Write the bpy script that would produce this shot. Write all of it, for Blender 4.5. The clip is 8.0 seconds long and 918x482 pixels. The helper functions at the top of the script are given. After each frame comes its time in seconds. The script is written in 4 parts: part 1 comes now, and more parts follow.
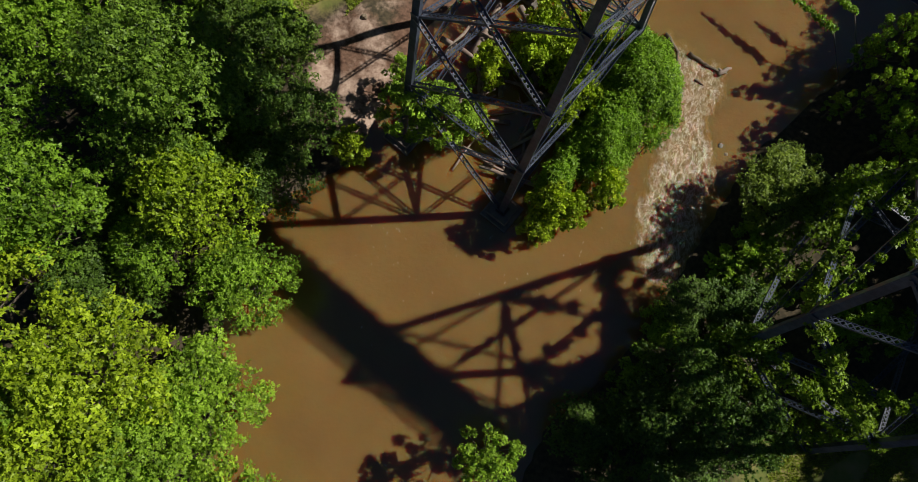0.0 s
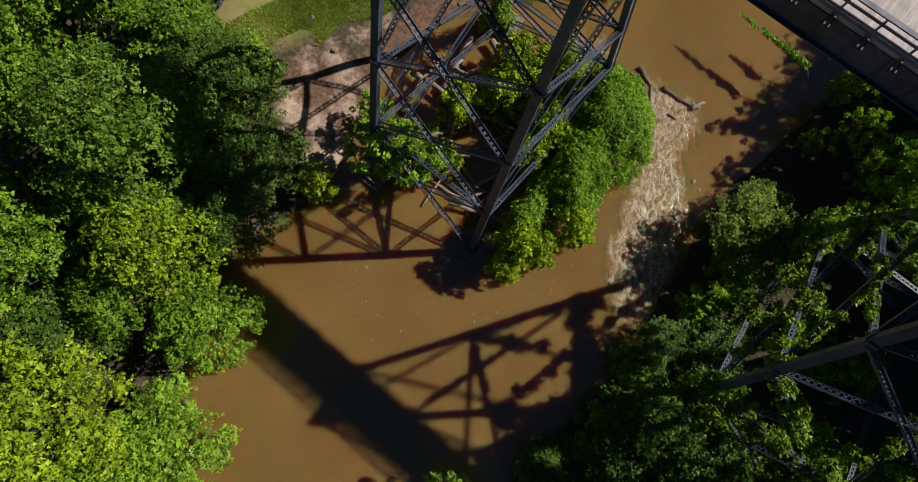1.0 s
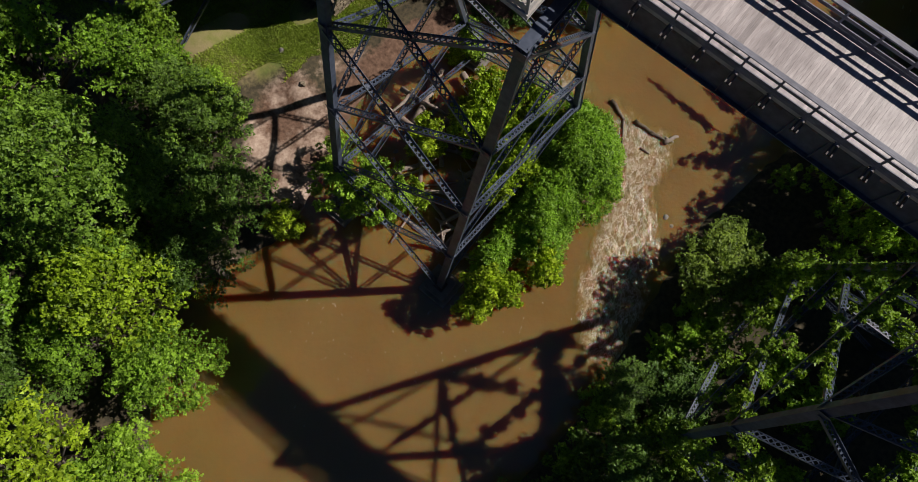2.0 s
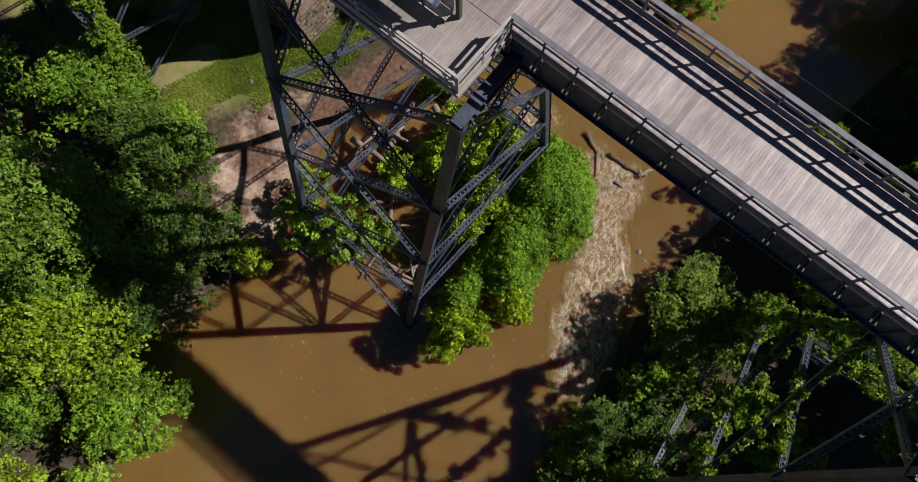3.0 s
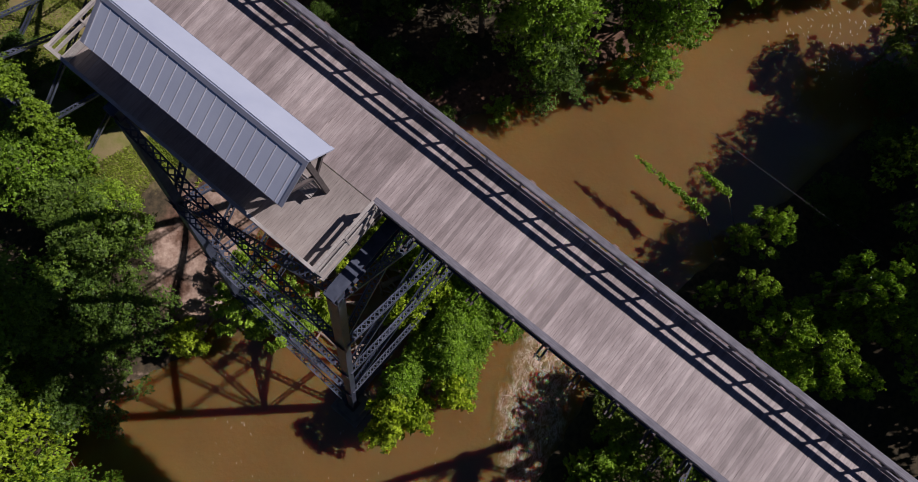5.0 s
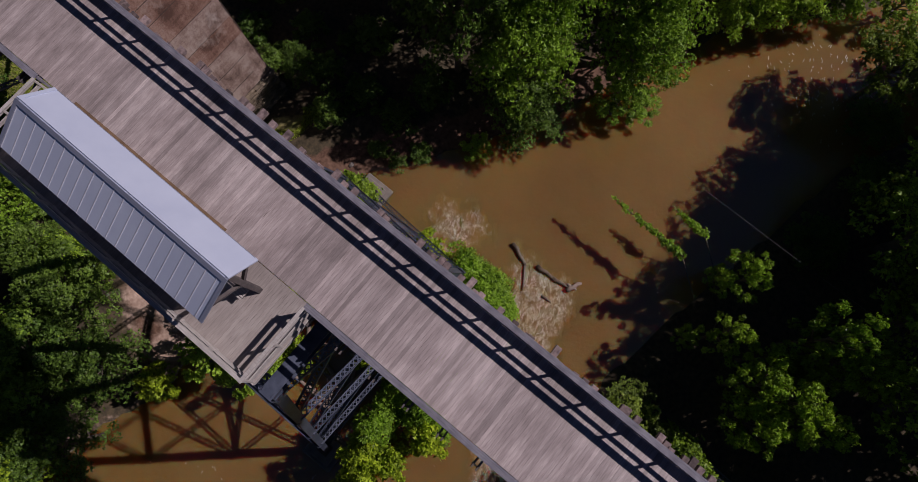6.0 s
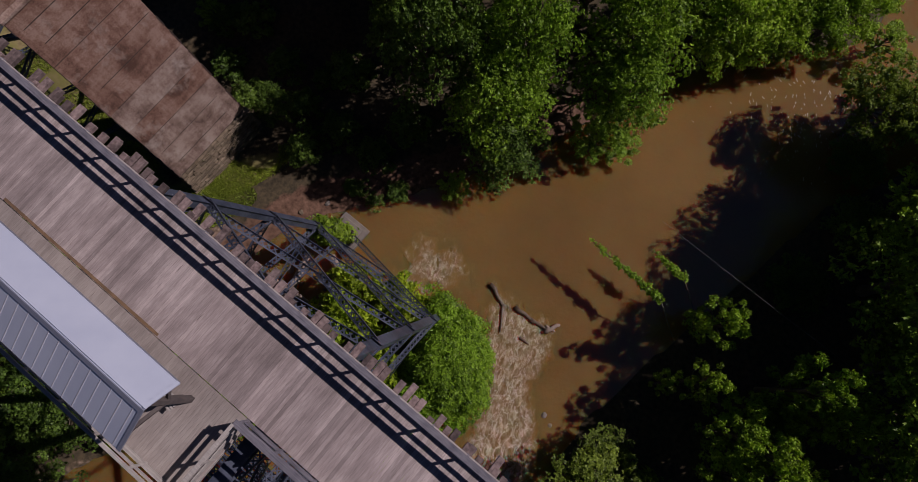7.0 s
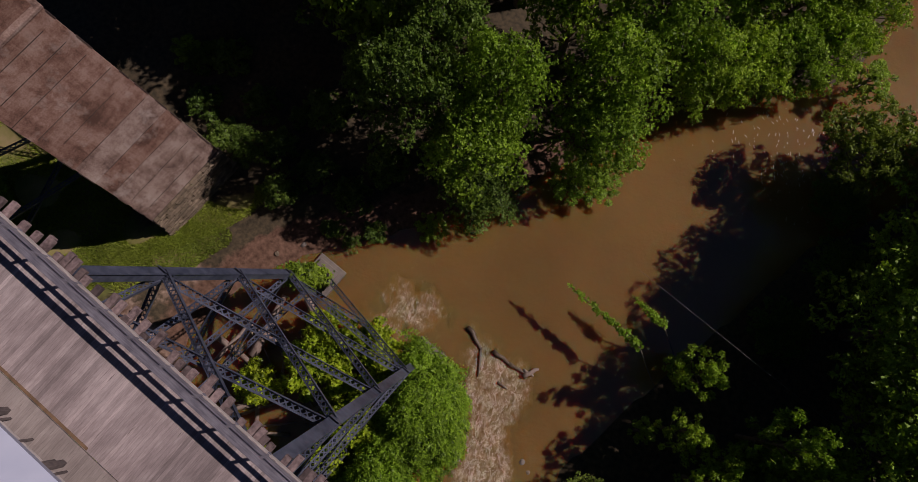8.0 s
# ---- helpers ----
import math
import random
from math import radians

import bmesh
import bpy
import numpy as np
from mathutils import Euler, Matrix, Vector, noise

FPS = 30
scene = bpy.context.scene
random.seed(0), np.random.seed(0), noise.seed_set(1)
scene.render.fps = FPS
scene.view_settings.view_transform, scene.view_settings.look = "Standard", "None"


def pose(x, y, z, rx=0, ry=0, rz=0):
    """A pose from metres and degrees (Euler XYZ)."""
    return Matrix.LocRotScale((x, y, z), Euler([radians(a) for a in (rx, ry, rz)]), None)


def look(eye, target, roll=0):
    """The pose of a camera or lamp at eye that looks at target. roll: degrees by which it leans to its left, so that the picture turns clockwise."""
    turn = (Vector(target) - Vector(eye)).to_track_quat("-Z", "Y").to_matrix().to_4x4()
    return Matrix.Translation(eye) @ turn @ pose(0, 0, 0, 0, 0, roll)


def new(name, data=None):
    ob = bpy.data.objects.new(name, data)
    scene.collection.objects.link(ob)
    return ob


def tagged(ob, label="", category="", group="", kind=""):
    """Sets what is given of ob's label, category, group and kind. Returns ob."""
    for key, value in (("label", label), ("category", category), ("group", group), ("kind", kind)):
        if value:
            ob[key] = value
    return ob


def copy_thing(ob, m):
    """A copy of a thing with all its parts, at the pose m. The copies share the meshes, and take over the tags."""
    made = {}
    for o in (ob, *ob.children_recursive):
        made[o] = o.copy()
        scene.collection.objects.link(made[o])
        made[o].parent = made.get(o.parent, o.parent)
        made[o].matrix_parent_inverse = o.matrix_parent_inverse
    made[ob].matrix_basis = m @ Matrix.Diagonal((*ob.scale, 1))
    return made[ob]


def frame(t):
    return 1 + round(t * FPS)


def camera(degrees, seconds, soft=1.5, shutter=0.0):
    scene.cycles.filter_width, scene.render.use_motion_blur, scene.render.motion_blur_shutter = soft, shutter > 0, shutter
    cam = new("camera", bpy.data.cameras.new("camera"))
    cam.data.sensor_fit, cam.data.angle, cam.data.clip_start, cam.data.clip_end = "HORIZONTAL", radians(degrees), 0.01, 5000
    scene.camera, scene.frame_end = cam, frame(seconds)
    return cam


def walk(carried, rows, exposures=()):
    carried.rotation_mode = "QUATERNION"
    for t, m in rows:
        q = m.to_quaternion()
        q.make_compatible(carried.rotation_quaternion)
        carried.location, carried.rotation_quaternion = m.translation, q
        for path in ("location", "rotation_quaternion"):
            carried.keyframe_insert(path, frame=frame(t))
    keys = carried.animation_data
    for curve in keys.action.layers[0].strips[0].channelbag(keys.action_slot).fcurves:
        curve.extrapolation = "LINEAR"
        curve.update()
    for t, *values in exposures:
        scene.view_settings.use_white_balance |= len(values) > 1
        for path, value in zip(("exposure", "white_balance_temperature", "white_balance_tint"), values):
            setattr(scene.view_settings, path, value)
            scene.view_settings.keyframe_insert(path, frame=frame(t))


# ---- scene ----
cam = camera(69.0, 8.0, 0.5)
METRES, EYE, TILT, LEAN, TURN = 35.0, 62.6, -78.85, 0.0, 0.0
ROWS = [
    (0.0, 0.0, 0.0, 0.0, 0.0, 0.0, -0.0),
    (0.5, 0.0397, 0.0102, 0.0481, -0.06, 0.07, -0.02),
    (1.0, 0.0826, 0.0209, 0.0969, -0.02, 0.16, -0.03),
    (1.5, 0.1269, 0.032, 0.1458, 0.07, 0.24, -0.02),
    (3.0, 0.2487, 0.064, 0.2901, 0.07, 0.23, -0.04),
    (3.5, 0.2873, 0.0749, 0.3381, 0.06, 0.26, -0.03),
    (4.0, 0.3231, 0.086, 0.3876, 0.04, 0.28, -0.04),
    (4.5, 0.3571, 0.0969, 0.4385, 0.06, 0.32, -0.04),
    (6.0, 0.4541, 0.1307, 0.5935, -0.0, 0.47, -0.05),
    (6.5, 0.4848, 0.1428, 0.6457, -0.04, 0.49, -0.05),
    (7.0, 0.5145, 0.154, 0.6998, -0.02, 0.53, -0.05),
    (7.5, 0.5436, 0.1654, 0.7535, -0.05, 0.6, -0.05),
    (8.0, 0.5713, 0.1773, 0.8063, -0.09, 0.72, -0.05),
]
walk(cam, [(t, pose(0, 0, EYE, TILT, LEAN, TURN) @ pose(METRES * x, METRES * y, METRES * z, 90 + pitch, roll, yaw)) for t, x, y, z, yaw, pitch, roll in ROWS],
     ((0.0, -0.03, 6550, 10), (1.5, -0.06, 6450, 11), (3.5, -0.02, 6300, 17), (4.7, -0.27, 6250, 23), (6.0, -0.66, 6250, 30), (7.0, -0.8, 6400, 31), (8.0, -0.78, 6700, 33)))

# ---- world, sun, exposure ----
SUN = Vector((1.013, 0.206, 1.0)).normalized()
world = bpy.data.worlds.new("sky")
scene.world = world
world.use_nodes = True
wn = world.node_tree.nodes
sky = wn.new("ShaderNodeTexSky")
sky.sky_type, sky.sun_disc = "NISHITA", False
sky.altitude, sky.air_density, sky.dust_density, sky.ozone_density = 300.0, 0.55, 0.02, 8.0
sky.sun_elevation, sky.sun_rotation = math.asin(SUN.z), math.atan2(SUN.x, SUN.y)
wn["Background"].inputs["Strength"].default_value = 0.036
world.node_tree.links.new(sky.outputs[0], wn["Background"].inputs["Color"])
lamp = bpy.data.lights.new("sun", "SUN")
lamp.energy, lamp.angle, lamp.color = 5.0, radians(0.6), (1.0, 0.95, 0.87)
new("sun", lamp).matrix_world = look(tuple(SUN * 300), (0, 0, 0))


# ---- materials ----
def nodes_of(name):
    mat = bpy.data.materials.new(name)
    mat.use_nodes = True
    return mat, mat.node_tree.nodes, mat.node_tree.links, mat.node_tree.nodes["Principled BSDF"]


def ramp(nt, links, source, stops):
    r = nt.new("ShaderNodeValToRGB")
    while len(r.color_ramp.elements) < len(stops):
        r.color_ramp.elements.new(0.5)
    for e, (p, col) in zip(r.color_ramp.elements, stops):
        e.position, e.color = p, (*col, 1)
    links.new(source, r.inputs[0])
    return r


def noisy(nt, links, scale, detail=4, stretch=(1, 1, 1), turn=0.0, rough=0.55):
    co = nt.new("ShaderNodeNewGeometry")
    rot = nt.new("ShaderNodeMapping")
    rot.inputs["Rotation"].default_value = (0, 0, radians(turn))
    links.new(co.outputs["Position"], rot.inputs["Vector"])
    mp = nt.new("ShaderNodeMapping")
    mp.inputs["Scale"].default_value = stretch
    links.new(rot.outputs[0], mp.inputs["Vector"])
    n = nt.new("ShaderNodeTexNoise")
    n.inputs["Scale"].default_value, n.inputs["Detail"].default_value = scale, detail
    n.inputs["Roughness"].default_value = rough
    links.new(mp.outputs[0], n.inputs["Vector"])
    return n


def mixed(nt, links, fac, a, b, kind="MIX"):
    m = nt.new("ShaderNodeMix")
    m.data_type, m.blend_type = "RGBA", kind
    for socket, v in ((m.inputs[0], fac), (m.inputs[6], a), (m.inputs[7], b)):
        if isinstance(v, (int, float)):
            socket.default_value = v
        elif isinstance(v, tuple):
            socket.default_value = (*v, 1)
        else:
            links.new(v, socket)
    return m.outputs[2]


def summed(nt, links, *terms):
    """A sum of sockets, each times its factor, and a constant."""
    total = None
    for socket, k in terms:
        m = nt.new("ShaderNodeMath")
        m.operation = "MULTIPLY_ADD"
        links.new(socket, m.inputs[0])
        m.inputs[1].default_value = k
        if total is None:
            m.inputs[2].default_value = 0.0
        else:
            links.new(total, m.inputs[2])
        total = m.outputs[0]
    return total


def bumped(nt, links, bsdf, source, strength, distance):
    b = nt.new("ShaderNodeBump")
    b.inputs["Strength"].default_value, b.inputs["Distance"].default_value = strength, distance
    links.new(source, b.inputs["Height"])
    links.new(b.outputs[0], bsdf.inputs["Normal"])


def plain(name, lo, hi, scale, rough=0.8, metal=0.0, bump=0.3, dist=0.02, detail=5, stretch=(1, 1, 1), turn=0.0, big=0.15, vary=None, dim=0.62, lit=1.2, spread=0.16):
    """A surface that varies between two colours at a fine and at a coarse scale."""
    mat, nt, links, bsdf = nodes_of(name)
    fine = noisy(nt, links, scale, detail, stretch, turn)
    coarse = noisy(nt, links, scale * big, 3)
    both = nt.new("ShaderNodeMath")
    both.operation = "ADD"
    links.new(fine.outputs[0], both.inputs[0])
    links.new(coarse.outputs[0], both.inputs[1])
    half = nt.new("ShaderNodeMath")
    half.operation = "MULTIPLY"
    half.inputs[1].default_value = 0.5
    links.new(both.outputs[0], half.inputs[0])
    col = ramp(nt, links, half.outputs[0], ((0.5 - spread, lo), (0.5 + spread, hi))).outputs[0]
    if vary:
        src = nt.new("ShaderNodeNewGeometry").outputs["Random Per Island"] if vary == "island" else nt.new("ShaderNodeObjectInfo").outputs["Random"]
        shade = ramp(nt, links, src, ((0.0, (dim, dim, dim)), (1.0, (lit, lit, lit)))).outputs[0]
        col = mixed(nt, links, 1.0, col, shade, "MULTIPLY")
    links.new(col, bsdf.inputs["Base Color"])
    bsdf.inputs["Roughness"].default_value, bsdf.inputs["Metallic"].default_value = rough, metal
    if bump:
        bumped(nt, links, bsdf, fine.outputs[0], bump, dist)
    return mat


def leafy(name, lo, hi, glow=0.28):
    """Leaves: each one its own shade, with some light let through."""
    mat, nt, links, bsdf = nodes_of(name)
    geo = nt.new("ShaderNodeNewGeometry")
    patch = noisy(nt, links, 0.35, 2)
    add = nt.new("ShaderNodeMath")
    add.operation = "MULTIPLY_ADD"
    add.inputs[1].default_value = 0.22
    links.new(geo.outputs["Random Per Island"], add.inputs[0])
    spray = nt.new("ShaderNodeAttribute")
    spray.attribute_name = "tone"
    links.new(summed(nt, links, (patch.outputs[0], 0.75), (spray.outputs["Fac"], 0.5)), add.inputs[2])
    col = ramp(nt, links, add.outputs[0], ((0.45, tuple(0.62 * c for c in lo)), (0.98, tuple(1.25 * c for c in hi)))).outputs[0]
    obj = nt.new("ShaderNodeObjectInfo")
    shade = ramp(nt, links, obj.outputs["Random"], ((0.0, (0.78, 0.85, 0.8)), (1.0, (1.15, 1.1, 1.0)))).outputs[0]
    col = mixed(nt, links, 1.0, col, shade, "MULTIPLY")
    links.new(col, bsdf.inputs["Base Color"])
    bsdf.inputs["Roughness"].default_value = 0.48
    bsdf.inputs["Specular IOR Level"].default_value = 0.3
    tr = nt.new("ShaderNodeBsdfTranslucent")
    links.new(mixed(nt, links, 1.0, col, (1.35, 1.4, 0.4), "MULTIPLY"), tr.inputs["Color"])
    mx = nt.new("ShaderNodeMixShader")
    mx.inputs[0].default_value = glow
    links.new(bsdf.outputs[0], mx.inputs[1])
    links.new(tr.outputs[0], mx.inputs[2])
    links.new(mx.outputs[0], nt["Material Output"].inputs["Surface"])
    return mat


ALONG = -39.2  # the bridge's direction, degrees
steel = plain("painted_steel", (0.025, 0.034, 0.056), (0.105, 0.122, 0.168), 2.5, 0.42, 0.0, 0.15, 0.01)
steel_rust = plain("rusty_steel", (0.045, 0.03, 0.026), (0.11, 0.075, 0.06), 3.0, 0.75, 0.1, 0.2, 0.01)


def weathered(name, dark, base, pale, vary, rough=0.85):
    """Sun-bleached boards: grain along each board, long blotches, worn pale spots and dark checks."""
    mat, nt, links, bsdf = nodes_of(name)
    grain = noisy(nt, links, 1.0, 8, (26, 1.8, 1), 39.2, 0.65)
    blotch = noisy(nt, links, 1.1, 8, (1.5, 0.75, 1), 39.2, 0.65)
    area = noisy(nt, links, 0.22, 3)
    tone = summed(nt, links, (grain.outputs[0], 0.34), (blotch.outputs[0], 0.34), (area.outputs[0], 0.32))
    col = ramp(nt, links, tone, ((0.38, dark), (0.5, base), (0.62, pale))).outputs[0]
    check = noisy(nt, links, 1.3, 5, (9, 0.8, 1), 39.2, 0.5)
    col = mixed(nt, links, ramp(nt, links, check.outputs[0], ((0.7, (0, 0, 0)), (0.78, (0.8, 0.8, 0.8)))).outputs[0], col, (0.09, 0.07, 0.06))
    shade = ramp(nt, links, nt.new("ShaderNodeNewGeometry").outputs["Random Per Island"], ((0.0, (1 - 1.9 * vary,) * 3), (0.2, (1 - 0.5 * vary,) * 3), (0.8, (1 + 0.5 * vary,) * 3), (1.0, (1 + 1.6 * vary,) * 3))).outputs[0]
    links.new(mixed(nt, links, 1.0, col, shade, "MULTIPLY"), bsdf.inputs["Base Color"])
    bsdf.inputs["Roughness"].default_value = rough
    bumped(nt, links, bsdf, grain.outputs[0], 0.3, 0.01)
    return mat


boards = weathered("weathered_boards", (0.22, 0.184, 0.174), (0.345, 0.293, 0.281), (0.5, 0.438, 0.42), 0.15, 0.5)
grey_boards = weathered("grey_boards", (0.215, 0.186, 0.168), (0.315, 0.279, 0.254), (0.41, 0.37, 0.34), 0.07, 0.5)
rail_wood = plain("rail_wood", (0.09, 0.088, 0.11), (0.24, 0.235, 0.265), 4.0, 0.7, 0, 0.2, 0.01, 5, (0.5, 6, 1), 39.2, 0.4)
rail_pale = plain("pale_rail_wood", (0.3, 0.28, 0.26), (0.52, 0.49, 0.45), 4.0, 0.8, 0, 0.2, 0.01, 5, (0.5, 6, 1), 39.2, 0.4)
tie_wood = plain("creosoted_tie", (0.05, 0.034, 0.034), (0.25, 0.19, 0.18), 7.0, 0.85, 0, 0.5, 0.03, vary="object", dim=0.45, lit=1.7)
# on ridge and south gables this darker metal stands in for roof_metal in shade
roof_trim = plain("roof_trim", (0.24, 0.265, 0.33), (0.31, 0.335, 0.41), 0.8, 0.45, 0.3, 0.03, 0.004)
leaf_thicket = leafy("leaves_thicket", (0.1, 0.2, 0.014), (0.26, 0.43, 0.03))
seam_metal = plain("seam_metal", (0.6, 0.61, 0.65), (0.7, 0.71, 0.74), 0.8, 0.4, 0.2, 0)
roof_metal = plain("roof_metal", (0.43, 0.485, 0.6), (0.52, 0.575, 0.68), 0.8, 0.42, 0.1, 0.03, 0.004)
post_wood = plain("post_wood", (0.06, 0.05, 0.05), (0.13, 0.11, 0.1), 6.0, 0.75, 0, 0.3, 0.01)


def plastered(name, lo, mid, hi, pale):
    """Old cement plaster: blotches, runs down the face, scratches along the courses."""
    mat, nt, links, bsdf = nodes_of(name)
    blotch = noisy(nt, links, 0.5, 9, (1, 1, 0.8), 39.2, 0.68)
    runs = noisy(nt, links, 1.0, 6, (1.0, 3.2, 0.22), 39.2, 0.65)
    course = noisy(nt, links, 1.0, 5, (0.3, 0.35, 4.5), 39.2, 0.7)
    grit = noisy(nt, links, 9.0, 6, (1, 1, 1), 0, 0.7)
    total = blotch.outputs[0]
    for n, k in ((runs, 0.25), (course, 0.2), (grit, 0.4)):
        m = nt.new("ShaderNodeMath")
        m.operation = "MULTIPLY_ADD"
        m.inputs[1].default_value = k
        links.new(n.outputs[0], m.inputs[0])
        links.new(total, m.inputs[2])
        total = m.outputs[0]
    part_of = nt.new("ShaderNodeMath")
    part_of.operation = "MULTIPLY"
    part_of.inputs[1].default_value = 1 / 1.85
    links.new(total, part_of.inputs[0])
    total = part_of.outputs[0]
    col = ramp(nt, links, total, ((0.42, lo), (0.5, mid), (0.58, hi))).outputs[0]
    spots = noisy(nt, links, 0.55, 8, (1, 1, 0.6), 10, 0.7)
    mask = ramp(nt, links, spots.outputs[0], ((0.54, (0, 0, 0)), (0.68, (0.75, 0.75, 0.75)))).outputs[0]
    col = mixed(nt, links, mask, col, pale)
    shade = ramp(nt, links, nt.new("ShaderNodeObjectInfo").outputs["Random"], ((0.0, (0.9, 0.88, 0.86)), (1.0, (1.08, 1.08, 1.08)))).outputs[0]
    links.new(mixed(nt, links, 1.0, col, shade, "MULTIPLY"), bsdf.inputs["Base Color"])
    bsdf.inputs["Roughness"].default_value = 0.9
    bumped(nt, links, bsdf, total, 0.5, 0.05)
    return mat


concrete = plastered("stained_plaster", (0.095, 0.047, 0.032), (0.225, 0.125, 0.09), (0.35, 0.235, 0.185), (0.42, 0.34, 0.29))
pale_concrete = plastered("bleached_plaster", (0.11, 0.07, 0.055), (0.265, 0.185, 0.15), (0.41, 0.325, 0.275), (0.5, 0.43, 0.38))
ochre = plain("ochre_strip", (0.11, 0.07, 0.04), (0.25, 0.155, 0.085), 3.0, 0.85, 0, 0.2, 0.01)
stone = plain("masonry_stone", (0.1, 0.075, 0.045), (0.3, 0.24, 0.17), 3.5, 0.9, 0, 0.5, 0.04, vary="object")
plinth_stone = plain("plinth_stone", (0.1, 0.09, 0.08), (0.25, 0.22, 0.19), 1.5, 0.9, 0, 0.4, 0.03)
mortar = plain("mortar", (0.025, 0.02, 0.016), (0.06, 0.05, 0.04), 4.0, 0.95)
bark = plain("bark", (0.07, 0.055, 0.04), (0.17, 0.14, 0.11), 5.0, 0.9, 0, 0.5, 0.03)
driftwood = plain("driftwood", (0.16, 0.11, 0.085), (0.36, 0.29, 0.24), 4.0, 0.85, 0, 0.4, 0.02)
wet_wood = plain("wet_driftwood", (0.05, 0.034, 0.024), (0.16, 0.115, 0.08), 4.0, 0.5, 0, 0.4, 0.02)
cable_steel = plain("cable_steel", (0.16, 0.15, 0.15), (0.28, 0.27, 0.27), 3.0, 0.5, 0.6, 0)
leaf_bright = leafy("leaves_bright", (0.128, 0.213, 0.011), (0.36, 0.48, 0.025))
leaf_mid = leafy("leaves_mid", (0.078, 0.172, 0.014), (0.235, 0.39, 0.032))
leaf_deep = leafy("leaves_deep", (0.042, 0.096, 0.014), (0.132, 0.228, 0.036))
leaf_willow = leafy("leaves_willow", (0.125, 0.235, 0.019), (0.29, 0.45, 0.04))
leaf_vine = leafy("leaves_vine", (0.07, 0.14, 0.011), (0.22, 0.34, 0.026))
leaf_young = leafy("leaves_young", (0.1, 0.2, 0.016), (0.28, 0.44, 0.04))
leaf_tall = leafy("leaves_tall", (0.06, 0.135, 0.015), (0.185, 0.31, 0.036))
leaf_grass = leafy("blades_of_grass", (0.1, 0.15, 0.02), (0.27, 0.34, 0.05))
leaf_olive = leafy("leaves_olive", (0.072, 0.126, 0.018), (0.18, 0.262, 0.036))


def river_body(nt, links, bsdf):
    """The river's own look: opaque brown, with light scattered inside it."""
    swirl = noisy(nt, links, 0.09, 5)
    col = ramp(nt, links, swirl.outputs[0], ((0.3, (0.2, 0.117, 0.036)), (0.7, (0.262, 0.157, 0.05)))).outputs[0]
    bsdf.inputs["Roughness"].default_value = 0.14
    bsdf.inputs["IOR"].default_value = 1.5
    bsdf.inputs["Specular IOR Level"].default_value = 1.0
    bsdf.inputs["Subsurface Weight"].default_value = 1.0
    bsdf.inputs["Subsurface Radius"].default_value = (2.2, 0.5, 0.2)
    bsdf.inputs["Subsurface Scale"].default_value = 1.4
    return col


def muddy():
    mat, nt, links, bsdf = nodes_of("muddy_water")
    links.new(river_body(nt, links, bsdf), bsdf.inputs["Base Color"])
    rip = noisy(nt, links, 1.6, 7, (1, 1, 1), 0, 0.6)
    bumped(nt, links, bsdf, rip.outputs[0], 0.45, 0.06)
    return mat


def frothy():
    """Broken shallow water: sandy where it breaks, with thin foam drawn out along the flow."""
    mat, nt, links, bsdf = nodes_of("rapids_water")
    brown = river_body(nt, links, bsdf)
    bsdf.inputs["Roughness"].default_value = 0.15
    bsdf.inputs["IOR"].default_value = 1.33
    bsdf.inputs["Specular IOR Level"].default_value = 0.5
    bsdf.inputs["Subsurface Scale"].default_value = 0.8
    att = nt.new("ShaderNodeAttribute")
    att.attribute_name = "froth"
    streak = noisy(nt, links, 2.2, 10, (1.0, 0.55, 1), 14, 0.78)
    broad = noisy(nt, links, 0.55, 5)
    curl = noisy(nt, links, 1.3, 9, (1.0, 0.6, 1), 14, 0.72)
    curl.inputs["Distortion"].default_value = 0.5
    off = nt.new("ShaderNodeMath")
    off.operation = "SUBTRACT"
    off.inputs[1].default_value = 0.5
    links.new(curl.outputs[0], off.inputs[0])
    gap = nt.new("ShaderNodeMath")
    gap.operation = "ABSOLUTE"
    links.new(off.outputs[0], gap.inputs[0])
    amount = summed(nt, links, (att.outputs["Fac"], 0.75), (streak.outputs[0], 0.6), (broad.outputs[0], 0.3))
    sandy = ramp(nt, links, streak.outputs[0], ((0.38, (0.18, 0.115, 0.05)), (0.5, (0.29, 0.212, 0.122)), (0.6, (0.45, 0.365, 0.255)))).outputs[0]
    col = mixed(nt, links, ramp(nt, links, amount, ((0.55, (0, 0, 0)), (0.95, (1, 1, 1)))).outputs[0], brown, sandy)
    line = summed(nt, links, (gap.outputs[0], -13.0), (att.outputs["Fac"], 0.45), (streak.outputs[0], 0.7), (broad.outputs[0], 0.55))
    col = mixed(nt, links, ramp(nt, links, line, ((0.74, (0, 0, 0)), (0.95, (0.85, 0.85, 0.85)))).outputs[0], col, (0.7, 0.61, 0.49))
    links.new(col, bsdf.inputs["Base Color"])
    bumped(nt, links, bsdf, streak.outputs[0], 0.45, 0.07)
    return mat


water_mat, rapids_mat = muddy(), frothy()


